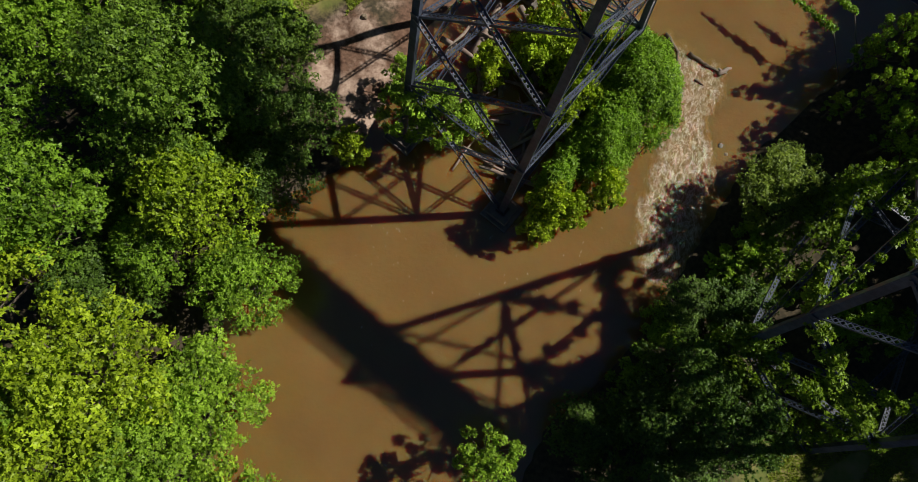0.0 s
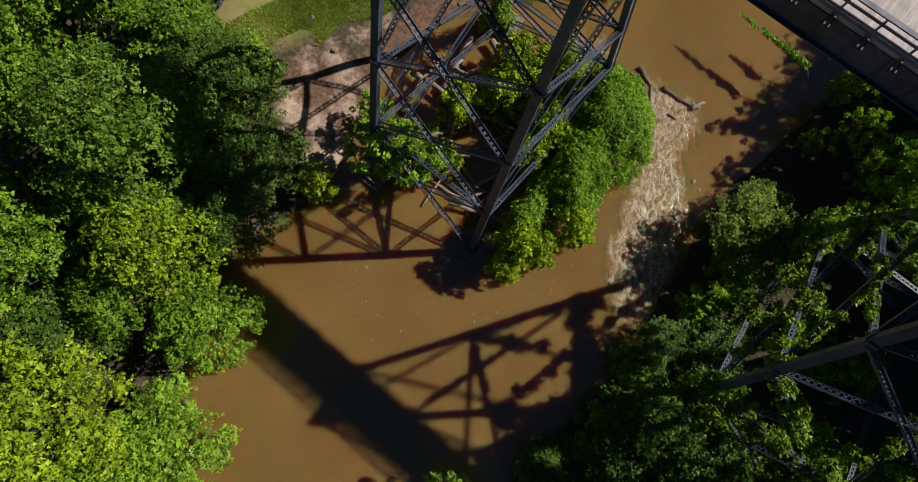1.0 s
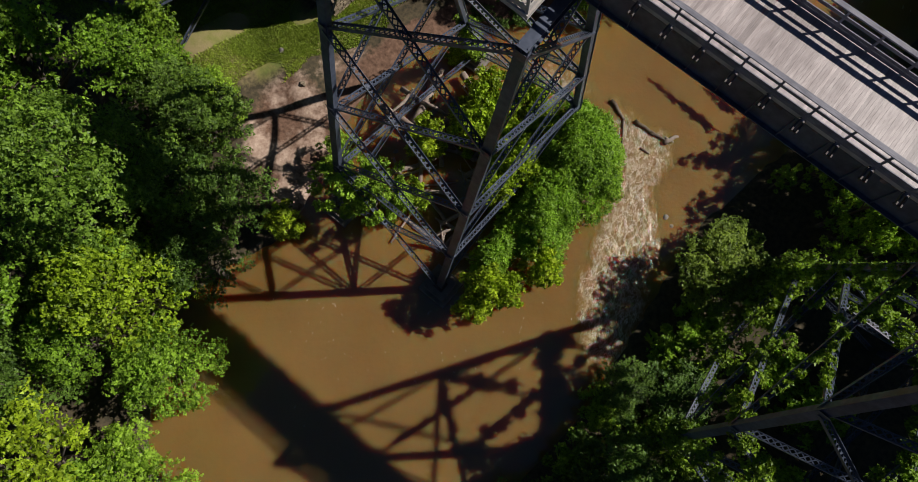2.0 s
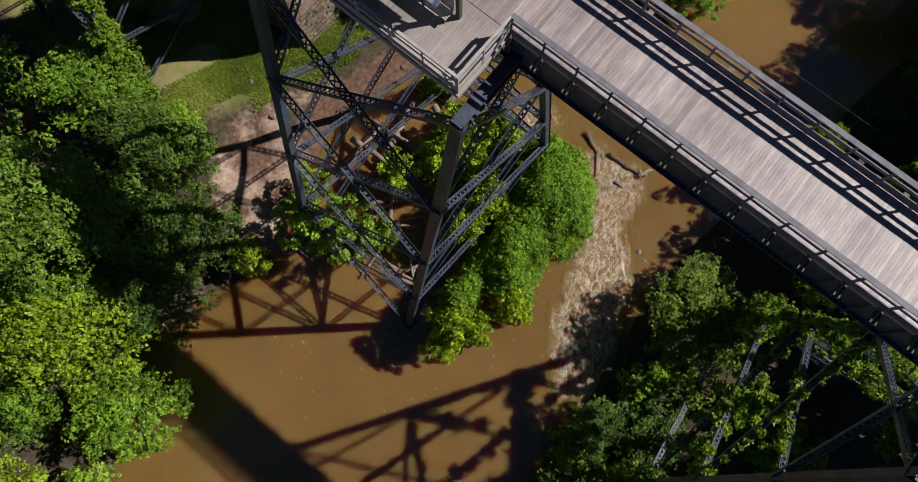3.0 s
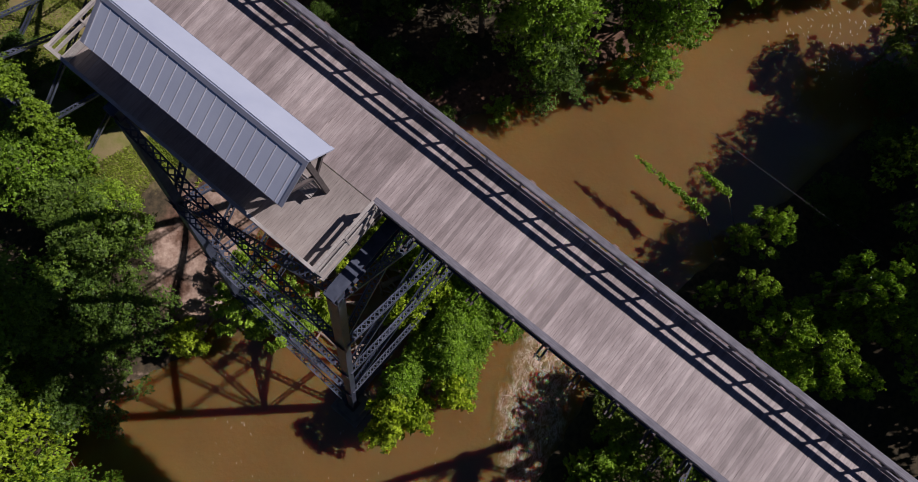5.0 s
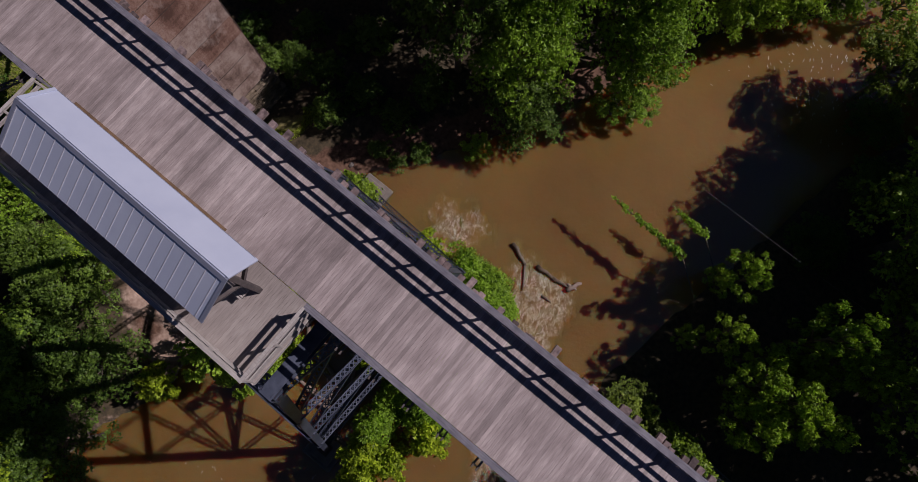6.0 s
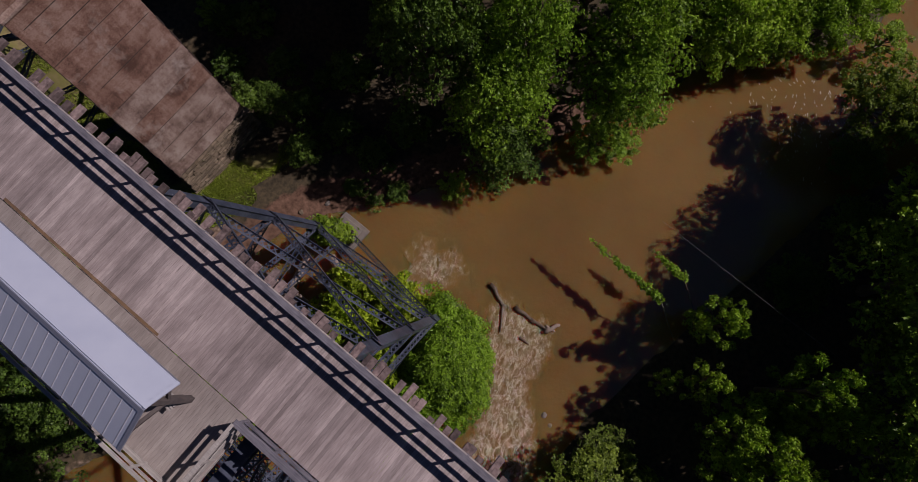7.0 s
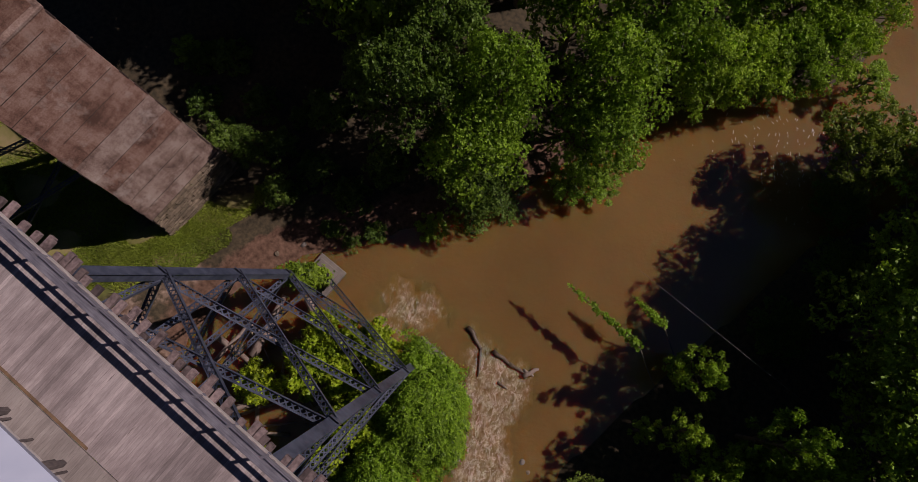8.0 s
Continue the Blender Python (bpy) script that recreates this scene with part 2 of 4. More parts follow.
def earthy():
    """Earth, sand by the river, grass in the clearing and leaf litter under the woods."""
    mat, nt, links, bsdf = nodes_of("ground_earth")
    att = nt.new("ShaderNodeAttribute")
    att.attribute_name = "cover"
    sep = nt.new("ShaderNodeSeparateColor")
    links.new(att.outputs["Color"], sep.inputs[0])
    fine = noisy(nt, links, 2.2, 8)
    broad = noisy(nt, links, 0.3, 6, (1, 1, 1), 0, 0.6)
    litter = ramp(nt, links, fine.outputs[0], ((0.3, (0.03, 0.026, 0.014)), (0.7, (0.1, 0.075, 0.04)))).outputs[0]
    sand = ramp(nt, links, fine.outputs[0], ((0.3, (0.27, 0.175, 0.125)), (0.7, (0.53, 0.4, 0.31)))).outputs[0]
    green = ramp(nt, links, broad.outputs[0], ((0.35, (0.27, 0.215, 0.1)), (0.5, (0.2, 0.19, 0.055)), (0.65, (0.11, 0.145, 0.025)))).outputs[0]
    mud = ramp(nt, links, fine.outputs[0], ((0.3, (0.07, 0.035, 0.02)), (0.7, (0.2, 0.115, 0.075)))).outputs[0]
    wet = ramp(nt, links, broad.outputs[0], ((0.42, (1, 1, 1)), (0.56, (0, 0, 0)))).outputs[0]
    ragged = []
    for k in (0, 1, 2):
        edge = summed(nt, links, (sep.outputs[k], 0.55), (fine.outputs[0], 0.3), (broad.outputs[0], 0.35))
        ragged.append(ramp(nt, links, edge, ((0.46, (0, 0, 0)), (0.68, (1, 1, 1)))).outputs[0])
    col = mixed(nt, links, ragged[0], litter, mixed(nt, links, wet, sand, mud))
    col = mixed(nt, links, ragged[2], col, mud)
    col = mixed(nt, links, ragged[1], col, green)
    links.new(col, bsdf.inputs["Base Color"])
    bsdf.inputs["Roughness"].default_value = 0.95
    bumped(nt, links, bsdf, fine.outputs[0], 0.6, 0.08)
    return mat


earth = earthy()

# ---- mesh helpers ----
rng = np.random.default_rng(7)


class Lump:
    """Vertices and faces gathered for one mesh."""

    def __init__(self):
        self.v, self.f = [], []

    def box(self, a, b, wide, deep, side):
        """A bar from a to b, wide along side and deep across it."""
        a, b, side = Vector(a), Vector(b), Vector(side)
        d = (b - a).normalized()
        side = (side - d * side.dot(d)).normalized()
        up = d.cross(side)
        k = len(self.v)
        for p in (a, b):
            for s, t in ((-1, -1), (1, -1), (1, 1), (-1, 1)):
                self.v.append(p + side * (s * wide / 2) + up * (t * deep / 2))
        self.f += [(k + i, k + (i + 1) % 4, k + 4 + (i + 1) % 4, k + 4 + i) for i in range(4)]
        self.f += [(k + 3, k + 2, k + 1, k), (k + 4, k + 5, k + 6, k + 7)]
        return self

    def block(self, lo, hi):
        k = len(self.v)
        self.v += [Vector((x, y, z)) for z in (lo[2], hi[2]) for x, y in ((lo[0], lo[1]), (hi[0], lo[1]), (hi[0], hi[1]), (lo[0], hi[1]))]
        self.f += [(k + i, k + (i + 1) % 4, k + 4 + (i + 1) % 4, k + 4 + i) for i in range(4)]
        self.f += [(k + 3, k + 2, k + 1, k), (k + 4, k + 5, k + 6, k + 7)]
        return self

    def tube(self, points, radii, sides=7):
        k0 = len(self.v)
        pts = [Vector(p) for p in points]
        for i, (p, r) in enumerate(zip(pts, radii)):
            d = (pts[min(i + 1, len(pts) - 1)] - pts[max(i - 1, 0)]).normalized()
            s = d.cross(Vector((0.3, 0.9, 0.2))).normalized()
            t = d.cross(s)
            self.v += [p + (s * math.cos(a) + t * math.sin(a)) * r for a in (2 * math.pi * j / sides for j in range(sides))]
        for i in range(len(pts) - 1):
            k = k0 + i * sides
            self.f += [(k + j, k + (j + 1) % sides, k + sides + (j + 1) % sides, k + sides + j) for j in range(sides)]
        self.f.append(tuple(k0 + j for j in range(sides))[::-1])
        self.f.append(tuple(k0 + (len(pts) - 1) * sides + j for j in range(sides)))
        return self

    def mesh(self, name, mat, bevel=0.0, smooth=False):
        me = bpy.data.meshes.new(name)
        me.from_pydata(self.v, [], self.f)
        if bevel:
            bm = bmesh.new()
            bm.from_mesh(me)
            bmesh.ops.bevel(bm, geom=bm.edges[:], offset=bevel, segments=1, affect="EDGES")
            bm.to_mesh(me)
            bm.free()
        if smooth:
            me.polygons.foreach_set("use_smooth", [True] * len(me.polygons))
        me.materials.append(mat)
        return me


def thing(name, label, category, m=None, group="", kind=""):
    ob = tagged(new(name), label, category, group, kind)
    if m is not None:
        ob.matrix_basis = m
    return ob


def part(name, data, parent, label="", m=None, kind=""):
    """One mesh object under a thing or a part."""
    ob = tagged(new(name, data), label, kind=kind)
    ob.parent = parent
    if m is not None:
        ob.matrix_basis = m
    return ob


BRIDGE = pose(0, 0, 0, 0, 0, ALONG)


def spot(u, n, z=0.0):
    """A place given along and across the bridge."""
    return BRIDGE @ Vector((u, n, z))

# ---- ground and river ----
WEST = ((140, 110), (90, 82), (64, 66), (60, 59), (55.9, 57.8), (44, 56.8), (39.4, 53.7), (30, 49.5), (24.3, 45.9), (15.4, 43.2), (11, 41.8), (5.6, 40.6), (0, 38), (-4, 34),
        (-6, 30), (-7.5, 26), (-10, 21), (-12.7, 18.8), (-17.2, 16.5), (-21, 12), (-22, 5), (-22, -6), (-24, -20), (-34, -60), (-80, -220))
EAST = ((-30, -220), (-8, -60), (0, -24), (3, -14), (8, -5), (14, 0), (19, 6), (24, 14), (29, 21), (36, 27), (46, 35), (53, 41), (62, 45), (75, 50), (100, 62), (160, 90))
RIVER = np.array(WEST + EAST, float)


def river_distance(x, y):
    """Metres from the river's edge, negative in the river."""
    px, py = RIVER[:, 0], RIVER[:, 1]
    qx, qy = np.roll(px, -1), np.roll(py, -1)
    x, y = np.asarray(x, float)[..., None], np.asarray(y, float)[..., None]
    dx, dy = qx - px, qy - py
    f = np.clip(((x - px) * dx + (y - py) * dy) / (dx * dx + dy * dy), 0, 1)
    d = np.hypot(x - px - f * dx, y - py - f * dy).min(-1)
    cross = ((py > y) != (qy > y)) & (x < (qx - px) * (y - py) / np.where(qy == py, 1e-9, qy - py) + px)
    return np.where(cross.sum(-1) % 2 == 1, -d, d)


def oval(x, y, cx, cy, rx, ry, turn):
    c, s = math.cos(radians(turn)), math.sin(radians(turn))
    a, b = (x - cx) * c + (y - cy) * s, -(x - cx) * s + (y - cy) * c
    return np.clip(1.4 * (1 - (a / rx) ** 2 - (b / ry) ** 2), 0, 1)


def ground_height(x, y):
    d = river_distance(x, y)
    bumps = 0.25 * np.sin(x * 0.61 + 1.3 * np.sin(y * 0.37)) + 0.2 * np.sin(y * 0.83 + x * 0.29)
    h = np.where(d > 0, 0.15 + 1.1 * (1 - np.exp(-d / 5.0)) + bumps * np.clip(d / 6, 0, 1), np.maximum(d * 0.35, -1.8) - 0.1)
    h = h + np.clip(d - 60, 0, 400) * 0.03
    h = h + 2.1 * oval(x, y, 17.5, 26.5, 3.6, 9.0, -8) + 1.5 * oval(x, y, 9.5, 17.5, 4.5, 3.2, 20)
    return h


def place_ground(x, y):
    return float(ground_height(np.array([x]), np.array([y]))[0])


def build_ground():
    g = np.linspace(-1, 1, 231)
    axis = 95 * g + 1900 * np.sign(g) * np.clip(np.abs(g) - 0.72, 0, 1) ** 2 * 12
    X, Y = np.meshgrid(axis + 12, axis + 22)
    Z = ground_height(X, Y)
    n = len(axis)
    me = bpy.data.meshes.new("ground")
    k = np.arange(n * n).reshape(n, n)
    faces = np.stack([k[:-1, :-1], k[:-1, 1:], k[1:, 1:], k[1:, :-1]], -1).reshape(-1, 4)
    me.from_pydata(np.stack([X, Y, Z], -1).reshape(-1, 3).tolist(), [], faces.tolist())
    me.polygons.foreach_set("use_smooth", [True] * len(me.polygons))
    d = river_distance(X, Y)
    sand = np.clip(oval(X, Y, -10, 28, 5.5, 10, 10) + 0.5 * oval(X, Y, -4, 37.5, 5, 3.0, 10), 0, 1) + np.where((d < 1.0) & (X < 12) & (Y > 12), 0.3, 0)
    mud = np.where((d > 0) & (d < 3.2) & (X > 0) & (X < 40) & (Y > 36), 0.8, 0.0) + np.clip(oval(X, Y, 3, 39.5, 8, 3.2, 20) + oval(X, Y, 14, 27, 9, 14, 0) + 0.7 * oval(X, Y, -4, 34, 4, 5, 0), 0, 1)
    mud = np.clip(mud, 0, 1)
    grass = np.maximum(np.maximum(oval(X, Y, -17, 42, 9, 8, -30), oval(X, Y, -28, 50, 16, 11, -40)), np.maximum(oval(X, Y, -5, 43.2, 8, 1.8, 25), oval(X, Y, -9, 40.5, 8, 2.6, 12))) * np.where(d > 0.6, 1, 0)
    grass = np.clip(grass + oval(X, Y, 34, -10, 12, 8, 0), 0, 1)
    sand = np.clip(sand, 0, 1) * (1 - 0.8 * grass)
    col = me.color_attributes.new("cover", "FLOAT_COLOR", "POINT")
    col.data.foreach_set("color", np.stack([np.clip(sand, 0, 1), grass, mud * (1 - grass), 1 + 0 * sand], -1).reshape(-1))
    me.materials.append(earth)
    tagged(new("ground", me), "wooded river bank of earth, sand and rough grass", "ground", kind="structure")


build_ground()
me = bpy.data.meshes.new("river")
me.from_pydata([(-900, -900, 0), (900, -900, 0), (900, 900, 0), (-900, 900, 0)], [], [(0, 1, 2, 3)])
me.materials.append(water_mat)
tagged(new("river", me), "opaque brown muddy river with fine ripples", "water", kind="structure")


def build_rapids(outline, seed, soft=1.2, peak=1.0, calm=99.0):
    """A shallow, broken sheet of water that rises a little out of the river's surface; it calms down past y = calm."""
    ring = np.array(outline, float)
    lo, hi = ring.min(0) - 1.0, ring.max(0) + 1.0
    nx, ny = int((hi[0] - lo[0]) / 0.12), int((hi[1] - lo[1]) / 0.15)
    X, Y = np.meshgrid(np.linspace(lo[0], hi[0], nx), np.linspace(lo[1], hi[1], ny))
    px, py = ring[:, 0], ring[:, 1]
    qx, qy = np.roll(px, -1), np.roll(py, -1)
    x, y = X[..., None], Y[..., None]
    f = np.clip(((x - px) * (qx - px) + (y - py) * (qy - py)) / ((qx - px) ** 2 + (qy - py) ** 2), 0, 1)
    d = np.hypot(x - px - f * (qx - px), y - py - f * (qy - py)).min(-1)
    odd = (((py > y) != (qy > y)) & (x < (qx - px) * (y - py) / np.where(qy == py, 1e-9, qy - py) + px)).sum(-1) % 2
    d = np.where(odd == 1, d, -d)
    verts, froth = [], []
    for xx, yy, dd in zip(X.ravel(), Y.ravel(), d.ravel()):
        wander = noise.fractal(Vector((xx * 0.6, yy * 0.6, seed)), 1.0, 2.0, 4)
        rim = dd / soft + 0.8 * wander
        p = Vector((xx * 1.9 + 0.5 * wander, yy * 0.6 + 0.25 * xx, seed))
        ripple = noise.fractal(p, 0.9, 2.1, 5)
        z = min(0.03, rim * 0.03) + 0.035 * ripple * max(0.0, min(1.0, rim * 2))
        verts.append((xx, yy, max(z, -0.4)))
        froth.append(max(0.0, min(1.0, peak * rim * 0.7)) * (0.8 + 0.2 * max(0.0, min(1.0, (calm - yy) / 5))))
    k = np.arange(nx * ny).reshape(ny, nx)
    faces = np.stack([k[:-1, :-1], k[:-1, 1:], k[1:, 1:], k[1:, :-1]], -1).reshape(-1, 4)
    me = bpy.data.meshes.new("rapids")
    me.from_pydata(verts, [], faces.tolist())
    me.polygons.foreach_set("use_smooth", [True] * len(me.polygons))
    me.attributes.new("froth", "FLOAT", "POINT").data.foreach_set("value", froth)
    me.materials.append(rapids_mat)
    tagged(new("rapids", me), "pale broken water of the rapids on the brown river", "water", kind="structure")


build_rapids(((21.3, 34.2), (23.5, 32.2), (25.2, 30.9), (27.1, 29.9), (26.9, 27.2), (25.0, 24.4), (25.2, 21.5), (24.9, 17.3), (23.2, 11.8), (20.2, 7.0), (17.5, 8.0), (16.8, 12.0), (16.6, 16.0), (18.6, 20.0), (20.0, 24.4), (20.2, 28.6), (20.0, 31.6)), 3, 1.0, 1.0, 28.0)
build_rapids(((11.0, 34.4), (12.6, 37.4), (15.6, 38.8), (18.2, 37.0), (19.4, 34.6), (17.2, 32.4), (14.0, 32.4)), 5, 2.0, 0.9)

# ---- the bridge ----
DECK = 38.07
NEAR, FAR = 25.15, 29.02  # the deck's two edges, across the bridge
LOOK = 21.8  # the lookout's outer edge
U0, U1 = -75.0, 75.0
BAY = 1.57
LOOK_A, LOOK_B = -20.0, -6.65

deck = thing("bridge_deck", "long boardwalk deck of weathered grey-brown planks", "bridge deck", BRIDGE)
lump = Lump()
u = U0
while u < U1:
    wide = 0.14
    lump.block((u, NEAR, DECK - 0.05 + rng.uniform(-0.002, 0.002)), (u + wide, FAR - rng.uniform(0, 0.02), DECK + rng.uniform(-0.004, 0.004)))
    u += wide + 0.004
part("planking", lump.mesh("planking", boards), deck, "weathered crosswise planks", kind="stuff")
lump = Lump()
for n in (NEAR + 0.04, FAR - 0.04):
    lump.block((U0, n - 0.05, DECK - 0.3), (U1, n + 0.05, DECK - 0.055))
part("edge_beam", lump.mesh("edge_beam", rail_pale), deck, "pale timber edge beams")

lookout = thing("lookout_platform", "square-cornered timber lookout platform beside the bridge deck", "platform", BRIDGE)
lump = Lump()
u = LOOK_A
while u < LOOK_B - 0.1:
    lump.block((u, LOOK, DECK - 0.05), (u + 0.14, NEAR - 0.03, DECK + rng.uniform(-0.003, 0.003) - 0.004))
    u += 0.144
part("planking", lump.mesh("planking", grey_boards), lookout, "grey crosswise planks", kind="stuff")
lump = Lump()
lump.block((LOOK_A, LOOK - 0.06, DECK - 0.3), (LOOK_B, LOOK - 0.005, DECK - 0.01))
lump.block((LOOK_B, LOOK - 0.06, DECK - 0.3), (LOOK_B + 0.055, NEAR - 0.02, DECK - 0.01))
lump.block((LOOK_A - 0.055, LOOK - 0.06, DECK - 0.3), (LOOK_A, NEAR - 0.02, DECK - 0.01))
part("rim_joist", lump.mesh("rim_joist", rail_pale), lookout, "pale timber rim")
part("seam_strip", Lump().block((LOOK_A + 0.9, NEAR + 0.02, DECK + 0.008), (LOOK_B - 4.5, NEAR + 0.13, DECK + 0.014)).mesh("seam_strip", ochre), lookout, "ochre brown strip along the seam")


def railing(name, a, b, label, wood, cap, bracket=0, broad=0.24, raised=0.0):
    """A railing along a line in the bridge's plan: posts, a broad flat cap and four boards; bracket: the side to which outriggers reach."""
    ob = thing(name, label, "railing", BRIDGE)
    a, b = Vector((*a, DECK)), Vector((*b, DECK))
    d = (b - a).normalized()
    side = Vector((-d.y, d.x, 0))
    count = max(1, round((b - a).length / BAY))
    post = Lump().box((0, 0, -0.35), (0, 0, 1.33), 0.09, 0.09, d).box((0, 0, -0.28), (0, 0, -0.1), 0.13, 0.16, d).mesh("post", wood, 0.008)
    out = side * bracket
    if bracket:
        arm = Lump()
        for s in (-1, 1):
            arm.box(d * (0.1 * s) - out * 0.3 + Vector((0, 0, -0.2)), d * (0.1 * s) + out * 0.62 + Vector((0, 0, -0.2)), 0.06, 0.2, d)
        arm.box(d * -0.17 + out * 0.5 + Vector((0, 0, -0.32)), d * 0.17 + out * 0.5 + Vector((0, 0, -0.32)), 0.06, 0.06, side)
        arm = arm.mesh("outrigger", post_wood)
    for i in range(count + 1):
        p = a.lerp(b, i / count)
        part("post", post, ob, m=Matrix.Translation(p))
        if bracket:
            part("outrigger", arm, ob, "dark paired timber outrigger", m=Matrix.Translation(p))
    lift = Vector((0, 0, 1))
    a, b = a + lift * raised, b + lift * raised
    part("top_rail", Lump().box(a + lift * 1.355 - d * 0.07, b + lift * 1.355 + d * 0.07, broad, 0.045, side).mesh("top_rail", cap, 0.008), ob)
    for h, tall in ((1.26, 0.13), (0.88, 0.17), (0.37, 0.18), (0.15, 0.2)):
        part("rail", Lump().box(a + lift * h, b + lift * h, 0.045, tall, side).mesh("rail", wood), ob)
    return ob


WALK_RAIL = "weathered blue-grey timber railing along the bridge deck"
railing("railing", (U0, FAR - 0.04), (U1, FAR - 0.04), WALK_RAIL, rail_wood, rail_wood)
railing("railing", (LOOK_B, NEAR - 0.06), (U1, NEAR - 0.06), WALK_RAIL, rail_wood, rail_wood, -1)
railing("railing", (U0, NEAR - 0.06), (LOOK_A, NEAR - 0.06), WALK_RAIL, rail_wood, rail_wood, -1)
railing("railing", (LOOK_B - 0.05, LOOK + 0.05), (LOOK_B - 0.05, NEAR - 0.2), "pale timber railing at the end of the lookout", rail_pale, rail_pale, broad=0.13, raised=0.006)
railing("railing", (LOOK_A, LOOK + 0.05), (LOOK_B - 0.1, LOOK + 0.05), "pale timber railing along the lookout's outer edge", rail_pale, rail_pale, broad=0.13)
railing("railing", (LOOK_A + 0.05, LOOK + 0.1), (LOOK_A + 0.05, NEAR - 0.2), "pale timber railing at the end of the lookout", rail_pale, rail_pale, broad=0.13, raised=0.006)

# girders and ties
TIE = Lump().block((-0.13, NEAR + 0.45, -0.24), (0.13, 29.62, 0.0)).mesh("railroad_tie", tie_wood, 0.015)
ties = thing("railroad_ties", "dark creosoted railroad ties under the deck", "railroad ties", BRIDGE)
i, u = 0, -38.0
while u < 40:
    if rng.uniform() > 0.06:
        part("tie", TIE, ties, m=pose(u + rng.uniform(-0.06, 0.06), rng.uniform(-0.45, 0.08), DECK - 0.33 + rng.uniform(-0.05, 0.03), 0, 0, rng.uniform(-0.35, 0.35)))
    i += 1
    u += BAY / 4


def plate_girder(n, wide=0.45, deep=2.0):
    ob = thing("plate_girder", "dark riveted steel plate girder under the deck", "girder", BRIDGE)
    top = DECK - 0.54
    for z, nm in ((top - 0.03, "top_flange"), (top - deep, "bottom_flange")):
        part(nm, Lump().block((U0, n - wide / 2, z - 0.03), (U1, n + wide / 2, z + 0.03)).mesh(nm, steel), ob)
    part("web", Lump().block((U0, n - 0.02, top - deep + 0.03), (U1, n + 0.02, top - 0.06)).mesh("web", steel), ob)
    stiff = Lump().block((-0.02, n - 0.17, top - deep + 0.03), (0.02, n + 0.17, top - 0.06)).mesh("stiffener", steel)
    u = -46.0
    while u < 46:
        part("stiffener", stiff, ob, m=Matrix.Translation((u, 0, 0)))
        u += BAY
    return ob


plate_girder(25.5)
plate_girder(27.4)


# towers
def lattice(a, b, wide, across, lace=0.055):
    """A laced member: four angle bars and crossed flat lacing between them."""
    lump = Lump()
    a, b, across = Vector(a), Vector(b), Vector(across)
    d = (b - a).normalized()
    across = (across - d * across.dot(d)).normalized()
    out = d.cross(across)
    for s in (-1, 1):
        off = across * (s * wide / 2)
        lump.box(a + off, b + off, 0.025, 0.5 * wide, across)
        lump.box(a + off * 0.86 + out * 0.05, b + off * 0.86 + out * 0.05, 0.08, 0.02, across)
    count = max(3, round((b - a).length / (wide * 1.0)))
    for i in range(count):
        p, q = a.lerp(b, i / count), a.lerp(b, (i + 1) / count)
        for s, t in ((1, 0.065), (-1, 0.085)):
            lump.box(p + across * (s * wide * 0.44) + out * t, q - across * (s * wide * 0.44) + out * t, lace, 0.014, across)
    return lump


TIERS = (0.9, 9.1, 17.8, 26.5, 35.4)
BASE, TOP = 0.9, 36.2


def leg_n(side, z):
    f = z / 36.0
    return 14.2 + 7.5 * f if side < 0 else 34.8 - 7.4 * f


